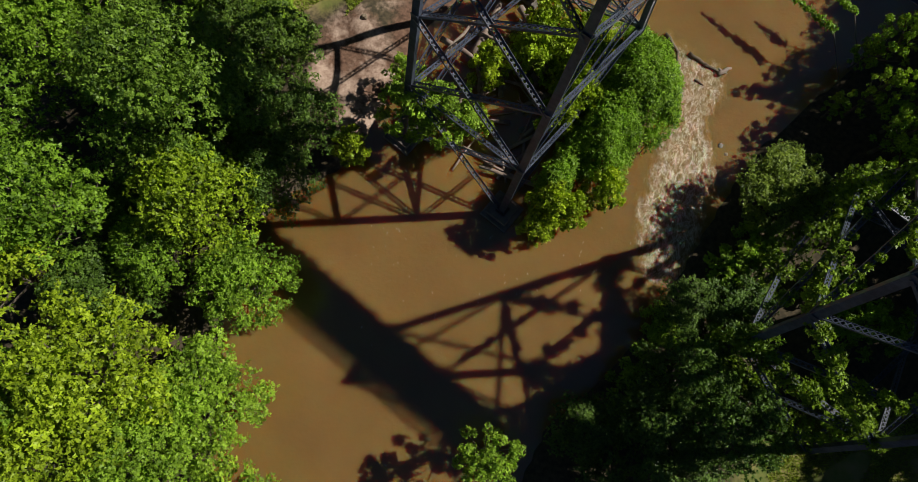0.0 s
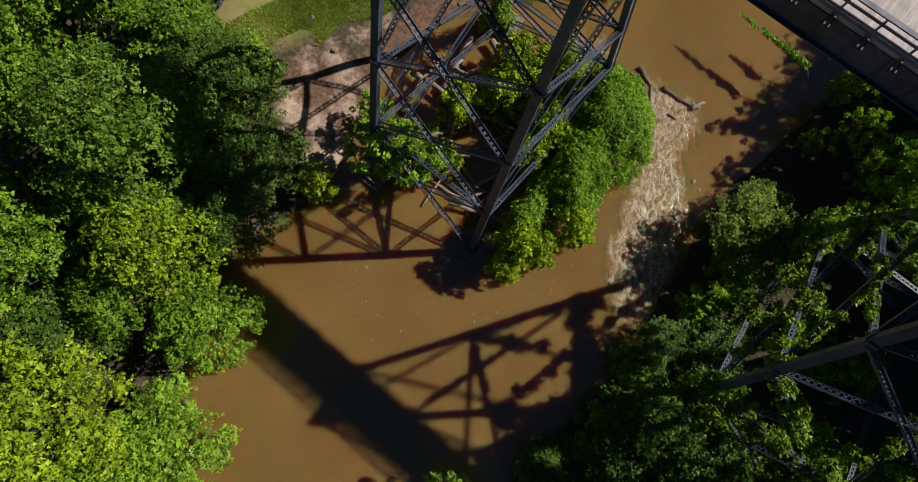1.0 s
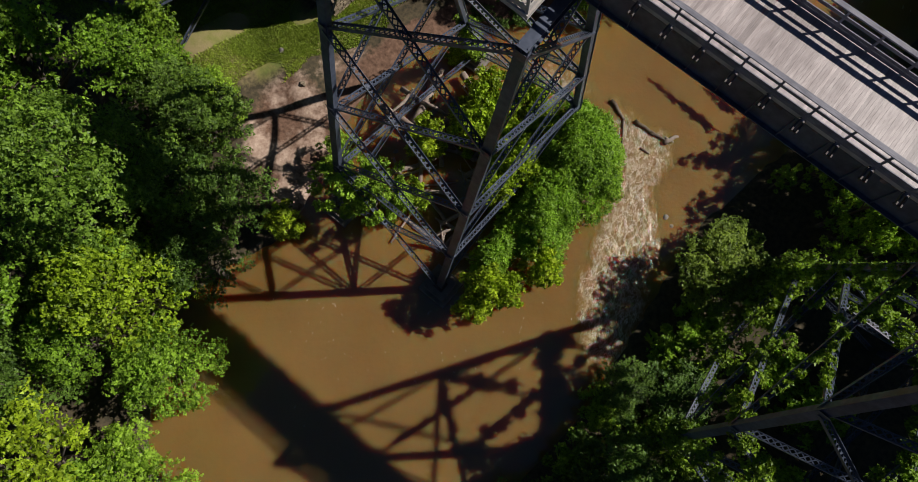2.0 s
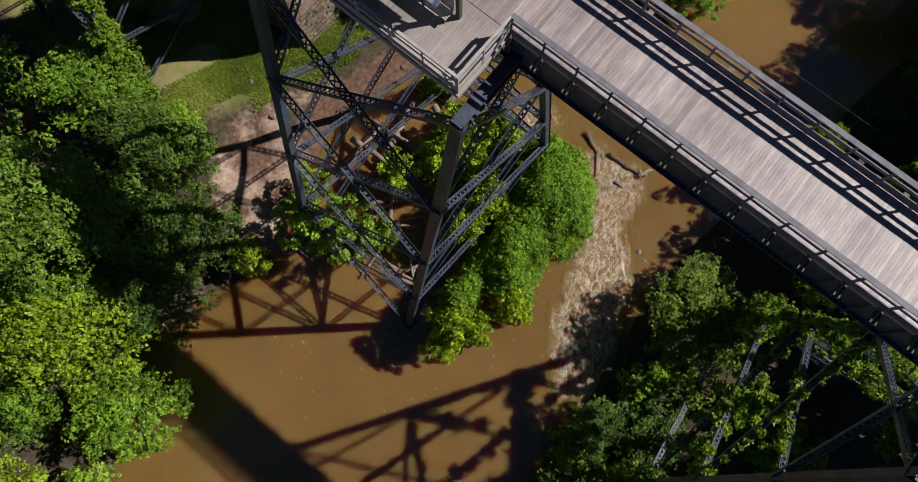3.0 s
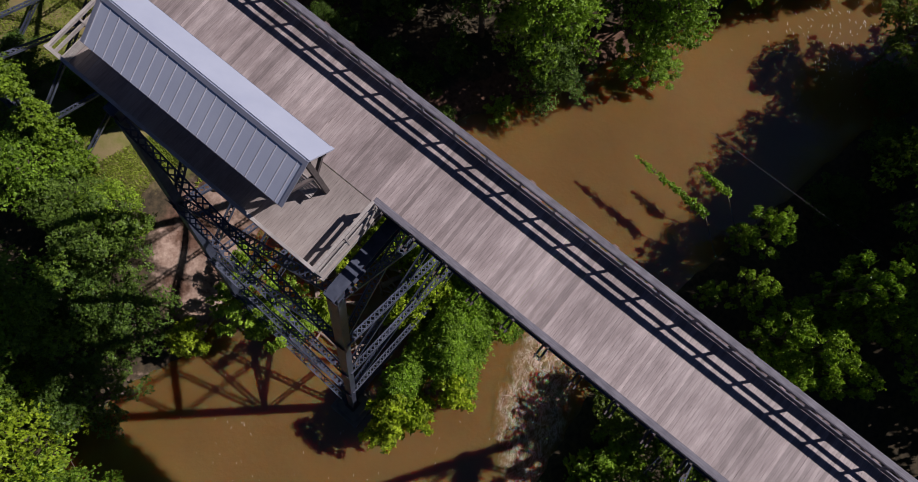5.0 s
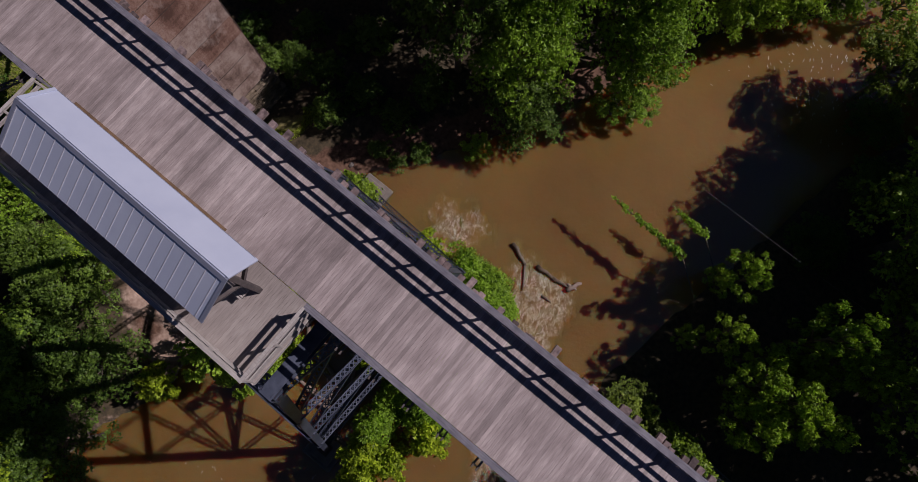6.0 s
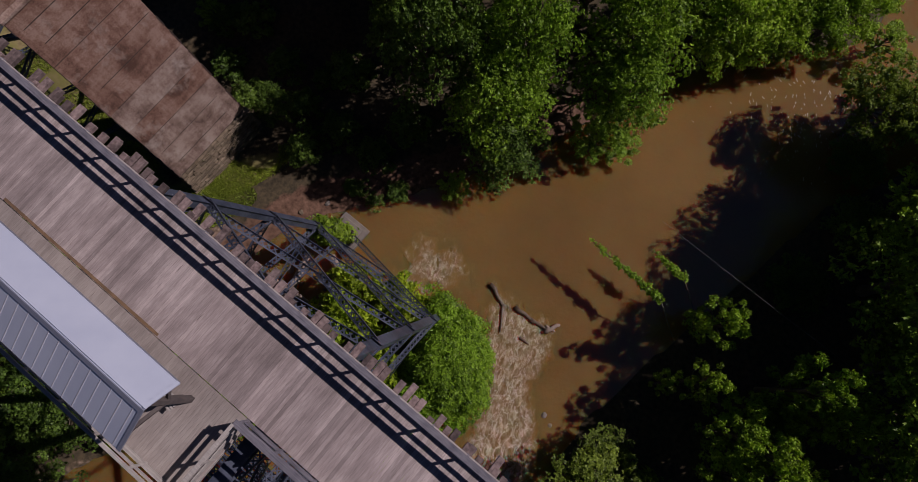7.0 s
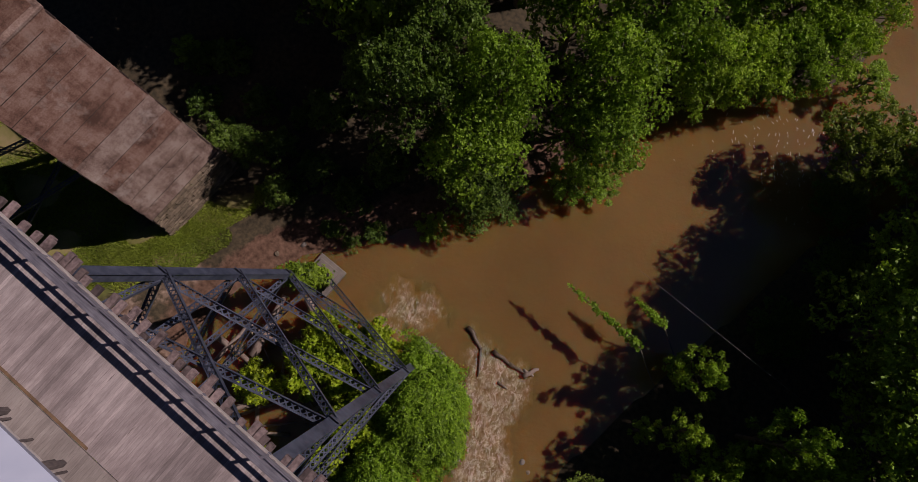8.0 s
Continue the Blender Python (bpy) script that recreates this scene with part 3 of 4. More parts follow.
def tower(u_a, u_b, label):
    ob = thing("trestle_tower", label, "trestle tower", BRIDGE)
    for u in (u_a, u_b):
        for s in (-1, 1):
            a, b = Vector((u, leg_n(s, BASE), BASE)), Vector((u, leg_n(s, TOP), TOP))
            lump = Lump()
            for t in (-1, 1):
                lump.box(a + Vector((t * 0.24, 0, 0)), b + Vector((t * 0.24, 0, 0)), 0.03, 0.52, (1, 0, 0))
            lump.box(a + Vector((0, s * 0.24, 0)), b + Vector((0, s * 0.24, 0)), 0.66, 0.03, (1, 0, 0))
            lump.box(a - Vector((0, s * 0.2, 0)), b - Vector((0, s * 0.2, 0)), 0.5, 0.02, (1, 0, 0))
            leg = part("leg", lump.mesh("leg", steel), ob, "riveted box leg")
            part("shoe", Lump().block((u - 0.5, leg_n(s, BASE) - 0.5, BASE - 0.05), (u + 0.5, leg_n(s, BASE) + 0.5, BASE + 0.08)).mesh("shoe", steel_rust, 0.01), leg, "rusty base plate")
            for z in TIERS[1:]:
                plate = Lump().block((u - 0.34, leg_n(s, z) + s * 0.27 - 0.012, z - 0.55), (u + 0.34, leg_n(s, z) + s * 0.27 + 0.012, z + 0.55))
                part("gusset", plate.mesh("gusset", steel), leg)
    # long faces: crossed braces between the panel points, one strut low down
    for s in (-1, 1):
        n = leg_n(s, TIERS[1])
        part("strut", lattice((u_a, n, TIERS[1]), (u_b, n, TIERS[1]), 0.4, (0, 1, 0)).mesh("strut", steel), ob)
        for z0, z1 in zip(TIERS, TIERS[1:]):
            for ua, ub in ((u_a, u_b), (u_b, u_a)):
                off = 0.14 if ua == u_a else -0.14
                part("brace", lattice((ua, leg_n(s, z0) + off, z0), (ub, leg_n(s, z1) + off, z1), 0.44, (0, 1, 0), 0.075).mesh("brace", steel), ob)
    # bents across the bridge
    for u in (u_a, u_b):
        for z0, z1 in zip(TIERS, TIERS[1:]):
            for s in (-1, 1):
                part("brace", lattice((u + 0.13 * s, leg_n(s, z0), z0), (u + 0.13 * s, leg_n(-s, z1), z1), 0.4, (1, 0, 0), 0.07).mesh("brace", steel), ob)
        cap = Lump().block((u - 0.3, leg_n(-1, TOP) - 0.4, TOP - 0.75), (u + 0.3, leg_n(1, TOP) + 0.9, TOP - 0.69)).block((u - 0.3, leg_n(-1, TOP) - 0.4, TOP - 0.06), (u + 0.3, leg_n(1, TOP) + 0.9, TOP))
        cap.block((u - 0.03, leg_n(-1, TOP) - 0.4, TOP - 0.7), (u + 0.03, leg_n(1, TOP) + 0.9, TOP - 0.05))
        part("cap_beam", cap.mesh("cap_beam", steel), ob)
    return ob


tower(-18.6, -6.4, "tall dark steel trestle tower with laced crossed bracing")
tower(16.0, 28.2, "tall dark steel trestle tower overgrown with green vines")
tower(-53.2, -41.0, "tall dark steel trestle tower with laced crossed bracing")


def plinth(u, n):
    """A stepped stone block under a leg."""
    p = spot(u, n)
    ob = thing("leg_plinth", "weathered pale stone plinth under a trestle leg", "plinth", BRIDGE)
    bottom = min(-0.6, place_ground(p.x, p.y) - 0.4)
    part("footing", Lump().block((u - 1.5, n - 1.5, bottom), (u + 1.5, n + 1.5, 0.45)).mesh("footing", plinth_stone, 0.06), ob)
    part("cap_stone", Lump().block((u - 1.1, n - 1.1, 0.45), (u + 1.1, n + 1.1, 0.85)).mesh("cap_stone", plinth_stone, 0.05), ob)


for u in (-18.6, -6.4, 16.0, 28.2, -53.2, -41.0):
    for s in (-1, 1):
        plinth(u, leg_n(s, BASE))


# shelter on the lookout
RIDGE_N, RIDGE_Z, EAVE_S, EAVE_N, EAVE_Z = 24.38, 42.1, 22.78, 25.31, 41.2
ROOF_A, ROOF_B = -17.6, -8.45


def build_shelter():
    ob = thing("shelter", "open timber shelter with a grey standing-seam metal roof on the lookout", "shelter", BRIDGE)
    for nm, n in (("roof_slope", EAVE_S), ("roof_slope", EAVE_N)):
        lump = Lump()
        drop = RIDGE_Z - EAVE_Z
        p, q = Vector((0, RIDGE_N, RIDGE_Z)), Vector((0, n, EAVE_Z))
        mid = (p + q) / 2
        lump.box(Vector((ROOF_A, 0, 0)) + mid, Vector((ROOF_B, 0, 0)) + mid, (q - p).length, 0.05, q - p)
        slope = part(nm, lump.mesh("roof_slope", roof_metal), ob)
        up = Vector((1, 0, 0)).cross(q - p).normalized()
        up = up if up.z > 0 else -up
        u = ROOF_A + 0.1
        while u < ROOF_B and n < RIDGE_N:
            part("seam", Lump().box(p.lerp(q, 0.08) + Vector((u, 0, 0)) + up * 0.032, q + Vector((u, 0, 0)) + up * 0.032, 0.026, 0.02, (1, 0, 0)).mesh("seam", seam_metal), slope)
            u += 0.44
        # gable trim: the slope away from the sun is coloured darker, as if shaded
        for u in (ROOF_A, ROOF_B):
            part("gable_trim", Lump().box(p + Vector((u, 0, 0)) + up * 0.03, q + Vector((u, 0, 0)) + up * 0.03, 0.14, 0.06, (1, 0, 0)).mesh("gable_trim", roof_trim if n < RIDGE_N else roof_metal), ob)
        part("fascia", Lump().block((ROOF_A, n - 0.03, EAVE_Z - 0.12), (ROOF_B, n + 0.03, EAVE_Z + 0.02)).mesh("fascia", roof_trim), ob)
    # ridge flashing: its south half has the shade put into its metal colour
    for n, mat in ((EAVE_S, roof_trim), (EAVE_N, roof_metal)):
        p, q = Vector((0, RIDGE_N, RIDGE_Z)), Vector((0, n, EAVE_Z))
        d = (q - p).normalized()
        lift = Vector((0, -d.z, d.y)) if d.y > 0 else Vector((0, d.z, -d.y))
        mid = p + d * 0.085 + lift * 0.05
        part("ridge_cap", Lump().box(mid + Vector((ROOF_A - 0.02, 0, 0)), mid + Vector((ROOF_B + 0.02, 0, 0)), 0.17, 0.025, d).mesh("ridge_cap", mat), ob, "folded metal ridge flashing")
    part("ridge_beam", Lump().block((ROOF_A + 0.2, RIDGE_N - 0.08, RIDGE_Z - 0.36), (ROOF_B - 0.1, RIDGE_N + 0.08, RIDGE_Z - 0.06)).mesh("ridge_beam", post_wood), ob)
    for u in np.linspace(ROOF_A + 0.6, ROOF_B - 0.25, 4):
        part("post", Lump().block((u - 0.1, RIDGE_N - 0.1, DECK), (u + 0.1, RIDGE_N + 0.1, RIDGE_Z - 0.3)).mesh("post", post_wood, 0.01), ob)
        for n in (EAVE_S + 0.2, EAVE_N - 0.2):
            part("brace", Lump().box((u, RIDGE_N, DECK + 1.9), (u, n, EAVE_Z - 0.08), 0.12, 0.12, (1, 0, 0)).mesh("brace", post_wood), ob)
            part("rafter", Lump().box((u, RIDGE_N, RIDGE_Z - 0.1), (u, n, EAVE_Z - 0.06), 0.1, 0.12, (1, 0, 0)).mesh("rafter", post_wood), ob)
    # unseen board added under the north eave to shape the shadow on the planks
    part("header_board", Lump().block((ROOF_A + 0.2, EAVE_N - 0.09, DECK + 2.92), (ROOF_B - 0.1, EAVE_N - 0.05, EAVE_Z - 0.1)).mesh("header_board", post_wood), ob)
    for n in (EAVE_S + 0.15, EAVE_N - 0.3):
        part("eave_beam", Lump().block((ROOF_A + 0.2, n - 0.05, EAVE_Z - 0.22), (ROOF_B - 0.1, n + 0.05, EAVE_Z - 0.05)).mesh("eave_beam", post_wood), ob)


build_shelter()


BENCH_N = RIDGE_N - 0.2


def bench(u_a, u_b):
    """A slatted bench with a tall close-boarded back, along the shelter's middle line."""
    ob = thing("bench", "grey slatted timber bench with a tall back under the shelter's roof", "bench", BRIDGE, "benches in the shelter")
    for n in np.linspace(BENCH_N - 0.42, BENCH_N - 0.04, 5):
        part("seat_slat", Lump().block((u_a, n - 0.035, DECK + 0.42), (u_b, n + 0.035, DECK + 0.46)).mesh("seat_slat", rail_pale), ob)
    for h in (0.5, 0.63, 0.76, 0.89, 1.02, 1.15):
        part("back_slat", Lump().block((u_a, BENCH_N + 0.02, DECK + h), (u_b, BENCH_N + 0.06, DECK + h + 0.12)).mesh("back_slat", rail_pale), ob)
    for u in (u_a + 0.15, (u_a + u_b) / 2, u_b - 0.15):
        part("leg", Lump().block((u - 0.04, BENCH_N - 0.4, DECK), (u + 0.04, BENCH_N - 0.32, DECK + 0.42)).mesh("leg", post_wood), ob)
        part("leg", Lump().block((u - 0.04, BENCH_N + 0.06, DECK), (u + 0.04, BENCH_N + 0.12, DECK + 1.25)).mesh("leg", post_wood), ob)


stands = np.linspace(ROOF_A + 0.6, ROOF_B - 0.25, 4)
for u_a, u_b in zip(stands, stands[1:]):
    bench(u_a + 0.14, u_b - 0.14)

# ---- tall old pier beside the bridge ----
PIER_TOP, LEDGE, STONE_TOP = 33.0, 28.8, 5.2


def pier_u(z):
    return -32.1 - 0.04 * (z - 5.0)


def pier_n(side, z):
    return 28.8 + 0.041 * (z - 5.0) if side < 0 else 37.05 - 0.039 * (z - 5.0)


def build_old_pier():
    ob = thing("old_pier", "tall old masonry pier with a stained brown plastered face", "old pier", BRIDGE)
    depth = 4.6
    bands = [STONE_TOP]
    while bands[-1] < LEDGE - 0.8:
        bands.append(bands[-1] + rng.uniform(1.4, 2.9))
    bands[-1] = LEDGE
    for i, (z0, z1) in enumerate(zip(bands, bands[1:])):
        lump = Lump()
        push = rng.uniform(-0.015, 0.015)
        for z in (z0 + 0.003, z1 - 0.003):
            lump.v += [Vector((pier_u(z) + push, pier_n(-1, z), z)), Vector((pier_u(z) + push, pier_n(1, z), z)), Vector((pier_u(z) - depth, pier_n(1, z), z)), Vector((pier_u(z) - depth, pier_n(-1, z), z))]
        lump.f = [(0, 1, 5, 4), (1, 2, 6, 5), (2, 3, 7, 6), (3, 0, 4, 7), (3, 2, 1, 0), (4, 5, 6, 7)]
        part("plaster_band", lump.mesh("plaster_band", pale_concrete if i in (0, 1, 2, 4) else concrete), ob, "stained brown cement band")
        n0, n1 = pier_n(-1, z0), pier_n(1, z0)
        a, b = rng.uniform(0, 0.15), rng.uniform(0.8, 1.0)
        joint = Lump().block((pier_u(z0) - 0.1, n0 + (n1 - n0) * a, z0 - 0.012), (pier_u(z0) + 0.02, n0 + (n1 - n0) * b, z0 + 0.012))
        part("joint", joint.mesh("joint", mortar), ob, "dark mortar joint")
        for side in (-1, 1):
            if rng.uniform() < 0.8:
                z2 = z0 + (z1 - z0) * rng.uniform(0.6, 0.97)
                strip = Lump().box((pier_u(z0) - 0.02, pier_n(side, z0) + side * 0.035, z0 + 0.03), (pier_u(z2) - 0.02, pier_n(side, z2) + side * 0.035, z2), 0.07, 0.11, (0, 1, 0))
                part("corner_strip", strip.mesh("corner_strip", steel_rust), ob, "dark rusty corner iron")
    part("core", Lump().block((pier_u(20) - depth + 0.4, 30.1, -0.5), (pier_u(33) - 0.06, 35.7, LEDGE)).mesh("core", mortar), ob, "mortar core")
    part("ledge", Lump().block((pier_u(LEDGE) - depth - 0.1, pier_n(-1, LEDGE) - 0.1, LEDGE), (pier_u(LEDGE) + 0.1, pier_n(1, LEDGE) + 0.1, LEDGE + 0.28)).mesh("ledge", pale_concrete, 0.04), ob, "pale stone ledge")
    part("upper_shaft", Lump().block((pier_u(LEDGE) - depth + 0.3, pier_n(-1, LEDGE) + 0.25, LEDGE + 0.3), (pier_u(LEDGE) - 0.25, pier_n(1, LEDGE) - 0.25, PIER_TOP)).mesh("upper_shaft", concrete, 0.04), ob, "stained brown upper shaft")
    sizes = (0.38, 0.52, 0.7)
    stones = [Lump().block((-w / 2, -0.3, -0.16), (w / 2, 0.3, 0.16)).mesh("stone", stone, 0.03) for w in sizes]
    flank = Lump()
    z = -0.3
    while z < STONE_TOP - 0.2:
        step = 0.04 + (STONE_TOP - z) * 0.06
        n = pier_n(-1, z) - step * 0.4 + rng.uniform(-0.1, 0.1)
        while n < pier_n(1, z) - 0.3:
            k = int(rng.integers(3))
            part("stone", stones[k], ob, m=pose(pier_u(z) - 0.2 + step + rng.uniform(-0.09, 0.05), n + sizes[k] / 2, z + 0.16, 0, rng.uniform(-4, 4), 90 + rng.uniform(-5, 5)))
            n += sizes[k] + 0.03
        u = pier_u(z) - 0.3
        while u > pier_u(z) - depth:
            long = rng.uniform(0.4, 0.75)
            for side in (-1, 1):
                c = pier_n(side, z) - side * (0.24 - 0.4 * step) + rng.uniform(-0.05, 0.03)
                flank.block((u - long, c - 0.3, z), (u, c + 0.3, z + 0.32))
            u -= long + 0.03
        z += 0.355
    part("flank_stones", flank.mesh("flank_stones", stone), ob, "rough side courses of stone", kind="stuff")
    part("footing", Lump().block((pier_u(0) - depth + 0.3, pier_n(-1, 0) + 0.1, -0.6), (pier_u(0) - 0.3, pier_n(1, 0) - 0.1, STONE_TOP)).mesh("footing", mortar), ob, "mortar core")


build_old_pier()


# ---- trees ----
def unit(v):
    return v / np.linalg.norm(v, axis=1)[:, None]


def leaf_cloud(name, mat, centres, sizes, count, leaf, seed, flat=0.75, slim=0.72, bunch=7, loose=2.2):
    """Many small leaves in one mesh, held in sprays on the outside of a set of clumps; each spray has its own tilt and tone."""
    r = np.random.default_rng(seed)
    centres, sizes = np.array(centres, float), np.array(sizes, float)
    weight = sizes ** 2
    sprays = max(1, count // bunch)
    pick = r.choice(len(centres), sprays, p=weight / weight.sum())
    d = r.normal(size=(sprays, 3))
    d[:, 2] = np.where(d[:, 2] < -0.3, -d[:, 2] * 0.5, d[:, 2])
    d = unit(d)
    rad = sizes[pick] * (r.uniform(0.2, 1.0, sprays) ** 0.35) * (1 + 0.16 * r.normal(size=sprays))
    heart = centres[pick] + d * rad[:, None] * np.array([1, 1, flat])
    face = unit(d * 0.75 + np.array([0.1, 0.02, 0.45]) + r.normal(0, 0.45, (sprays, 3)))
    tone = np.clip(r.normal(0.5, 0.24, sprays) + 0.25 * (r.uniform(0, 1, len(centres))[pick] - 0.5), 0, 1)
    count = sprays * bunch
    own = np.repeat(np.arange(sprays), bunch)
    nrm = unit(face[own] + r.normal(0, 0.42, (count, 3)))
    out = unit(r.normal(size=(count, 3)))
    out = unit(out - face[own] * (out * face[own]).sum(1)[:, None] + d[own] * 0.35)
    size = (leaf * r.uniform(0.65, 1.3, count))[:, None]
    p = heart[own] + out * size * r.uniform(0.35, loose, count)[:, None]
    a = unit(out - nrm * (out * nrm).sum(1)[:, None] + r.normal(0, 0.3, (count, 3)))
    b = unit(np.cross(nrm, a))
    tip, side = a * size, b * size * slim * 1.15
    v = np.stack([p - tip * 0.8 + side, p - tip * 0.8 - side, p + tip], 1).reshape(-1, 3)
    f = np.arange(3 * count).reshape(-1, 3)
    me = bpy.data.meshes.new(name)
    me.vertices.add(len(v))
    me.vertices.foreach_set("co", v.reshape(-1))
    me.loops.add(f.size)
    me.loops.foreach_set("vertex_index", f.reshape(-1).astype(np.int32))
    me.polygons.add(len(f))
    me.polygons.foreach_set("loop_start", np.arange(0, f.size, 3, dtype=np.int32))
    me.update(calc_edges=True)
    me.attributes.new("tone", "FLOAT", "FACE").data.foreach_set("value", tone[own].astype(np.float32))
    me.materials.append(mat)
    return me


def tree(label, mat, high, wide, count, leaf, seed, clumps=34, flat=0.7, category="tree", low=0.3, puff=(0.12, 0.24)):
    """A tree at the origin: tapered trunk, limbs and a crown of clumps of leaves."""
    r = np.random.default_rng(seed)
    ob = thing("tree" if category == "tree" else category, label, category)
    centres, sizes = [], []
    for i in range(clumps):
        f = (i + 0.5) / clumps
        z = high * (low + (0.93 - low) * f ** 0.75)
        span = wide * math.sqrt(max(0.05, 1 - ((f - 0.25) / 0.78) ** 2)) * r.uniform(0.04, 0.96) ** 0.6
        ang = i * 2.4 + r.uniform(-0.5, 0.5)
        centres.append((span * math.cos(ang), span * math.sin(ang), z + r.uniform(-0.5, 0.5)))
        sizes.append(wide * r.uniform(*puff))
    part("crown", leaf_cloud("crown", mat, centres, sizes, count, leaf, seed, flat), ob)
    lump = Lump()
    bend = r.normal(0, 0.25, 2)
    stem = [(bend[0] * (f * 1.6) ** 2, bend[1] * (f * 1.6) ** 2, high * 0.85 * f - 0.8 * (f == 0)) for f in (0, 0.12, 0.35, 0.6, 0.85, 1)]
    girth = 0.022 * high + 0.03
    lump.tube(stem, [girth * k for k in (1.35, 1.0, 0.8, 0.55, 0.3, 0.08)])
    for c in centres[: clumps : 3]:
        f = min(0.8, max(0.2, (c[2] - 0.25 * high) / (0.85 * high)))
        a = Vector((bend[0] * (f * 1.6) ** 2, bend[1] * (f * 1.6) ** 2, high * 0.85 * f))
        c = Vector(c)
        lump.tube([a, a.lerp(c, 0.5) + Vector((0, 0, -0.1 * wide * 0.3)), c], [girth * 0.35, girth * 0.2, 0.02], 5)
    part("trunk", lump.mesh("trunk", bark, smooth=True), ob)
    return ob


KINDS = {
    "giant": tree("tall green broad-leaved tree towering over the river bank", leaf_tall, 21, 6.6, 72000, 0.1, 10, 190, 0.5),
    "backing": tree("broad-leaved tree in the dense wood behind the river bank", leaf_mid, 16, 5.2, 8000, 0.24, 19, 80),
    "broad": tree("broad-leaved tree with a dense mid-green crown on the river bank", leaf_mid, 16, 5.2, 23000, 0.115, 11, 120),
    "bright": tree("broad-leaved tree with a bright yellow-green crown on the river bank", leaf_bright, 16, 5.6, 25000, 0.118, 12, 125),
    "deep": tree("dark green broad-leaved tree with layered boughs on the river bank", leaf_deep, 14, 4.8, 22000, 0.111, 13, 100, 0.5),
    "willow": tree("fine-leaved feathery willow with a rounded crown by the water", leaf_willow, 9, 4.2, 28000, 0.088, 14, 120, 0.9, low=0.25, puff=(0.1, 0.2)),
    "olive": tree("olive-green tree with a flattened crown by the water", leaf_olive, 10, 4.2, 22000, 0.095, 15, 90, 0.4, low=0.5, puff=(0.1, 0.2)),
    "young": tree("slender young tree with small bright clumps of leaves", leaf_young, 9, 2.6, 9000, 0.088, 16, 60, 0.7, puff=(0.07, 0.2)),
    "bush": tree("dense green riverside bush with fine leaves", leaf_willow, 4.2, 2.6, 6500, 0.115, 17, 34, 0.7, "bush", 0.1),
    # shade_bush: the wood's shade is put into the dark leaf colour
    "shade_bush": tree("understorey bush with leaves coloured darker to stand in for the wood's shade", leaf_deep, 3.6, 2.6, 5000, 0.11, 20, 40, 0.6, "bush", 0.1),
    "pale_bush": tree("pale yellow-green leafy bush beside the trestle legs", leaf_bright, 5.0, 1.9, 6000, 0.108, 18, 56, 0.7, "bush", 0.15, (0.1, 0.22)),
}
used = set()


def plant(kind, x, y, scale=1.0, tall=1.0, turn=None):
    """Stand a tree of that kind on the ground."""
    r = rng.uniform(0, 360) if turn is None else turn
    m = pose(x, y, max(0.0, place_ground(x, y)) - 0.1, 0, 0, r) @ Matrix.Diagonal((scale, scale, scale * tall, 1))
    if kind not in used:
        used.add(kind)
        KINDS[kind].matrix_basis = m
        return KINDS[kind]
    k = KINDS[kind].scale
    return copy_thing(KINDS[kind], m @ Matrix.Diagonal((1 / k[0], 1 / k[1], 1 / k[2], 1)))


# kind, x, y, scale, height factor
plant("broad", 54.0, 26.0, 1.25, 1.0)
plant("broad", 53.0, 19.0, 1.25, 1.0)
plant("broad", 55.0, 33.0, 1.25, 1.0)
plant("broad", 59.0, 39.0, 1.25, 1.0)
plant("broad", 66.0, 42.0, 1.25, 1.0)
plant("broad", 72.0, 47.0, 1.25, 1.0)
plant("broad", 60.0, 28.0, 1.25, 1.0)
plant("broad", 64.0, 35.0, 1.25, 1.0)
plant("backing", 14.0, 64.0, 1.2, 1.15)
plant("backing", 20.0, 68.0, 1.2, 1.15)
plant("backing", 26.0, 66.0, 1.2, 1.15)
plant("backing", 22.0, 74.0, 1.2, 1.15)
plant("backing", 32.0, 72.0, 1.2, 1.15)
plant("backing", 10.0, 72.0, 1.2, 1.15)
plant("backing", 16.0, 77.0, 1.2, 1.15)
plant("backing", 4.0, 78.0, 1.2, 1.15)
plant("backing", 30.0, 80.0, 1.2, 1.15)
plant("deep", 1.3, 49.5, 0.36, 1.60)
plant("deep", 12.5, 55.0, 0.60, 1.50)
plant("broad", 0.0, 67.0, 1.20, 1.20)
plant("broad", 6.0, 66.0, 1.20, 1.20)
plant("backing", -6.0, 69.0, 1.20, 1.20)
plant("backing", -13.0, 72.0, 1.20, 1.20)
plant("backing", 50.0, -14.0, 1.25, 1.1)
plant("backing", 53.0, -5.0, 1.25, 1.1)
plant("backing", 50.0, 3.0, 1.25, 1.1)
plant("backing", 55.0, 9.0, 1.25, 1.1)
plant("backing", 60.0, 16.0, 1.25, 1.1)
plant("backing", 66.0, 22.0, 1.25, 1.1)
plant("backing", 62.0, 30.0, 1.25, 1.1)
plant("backing", 68.0, 36.0, 1.25, 1.1)
plant("backing", 72.0, 44.0, 1.25, 1.1)
plant("backing", 64.0, 38.0, 1.25, 1.1)
plant("backing", 70.0, 28.0, 1.25, 1.1)
plant("backing", 78.0, 50.0, 1.25, 1.1)
plant("backing", 65.0, 46.5, 1.05, 0.95)
plant("backing", 70.0, 49.5, 1.1, 1.0)
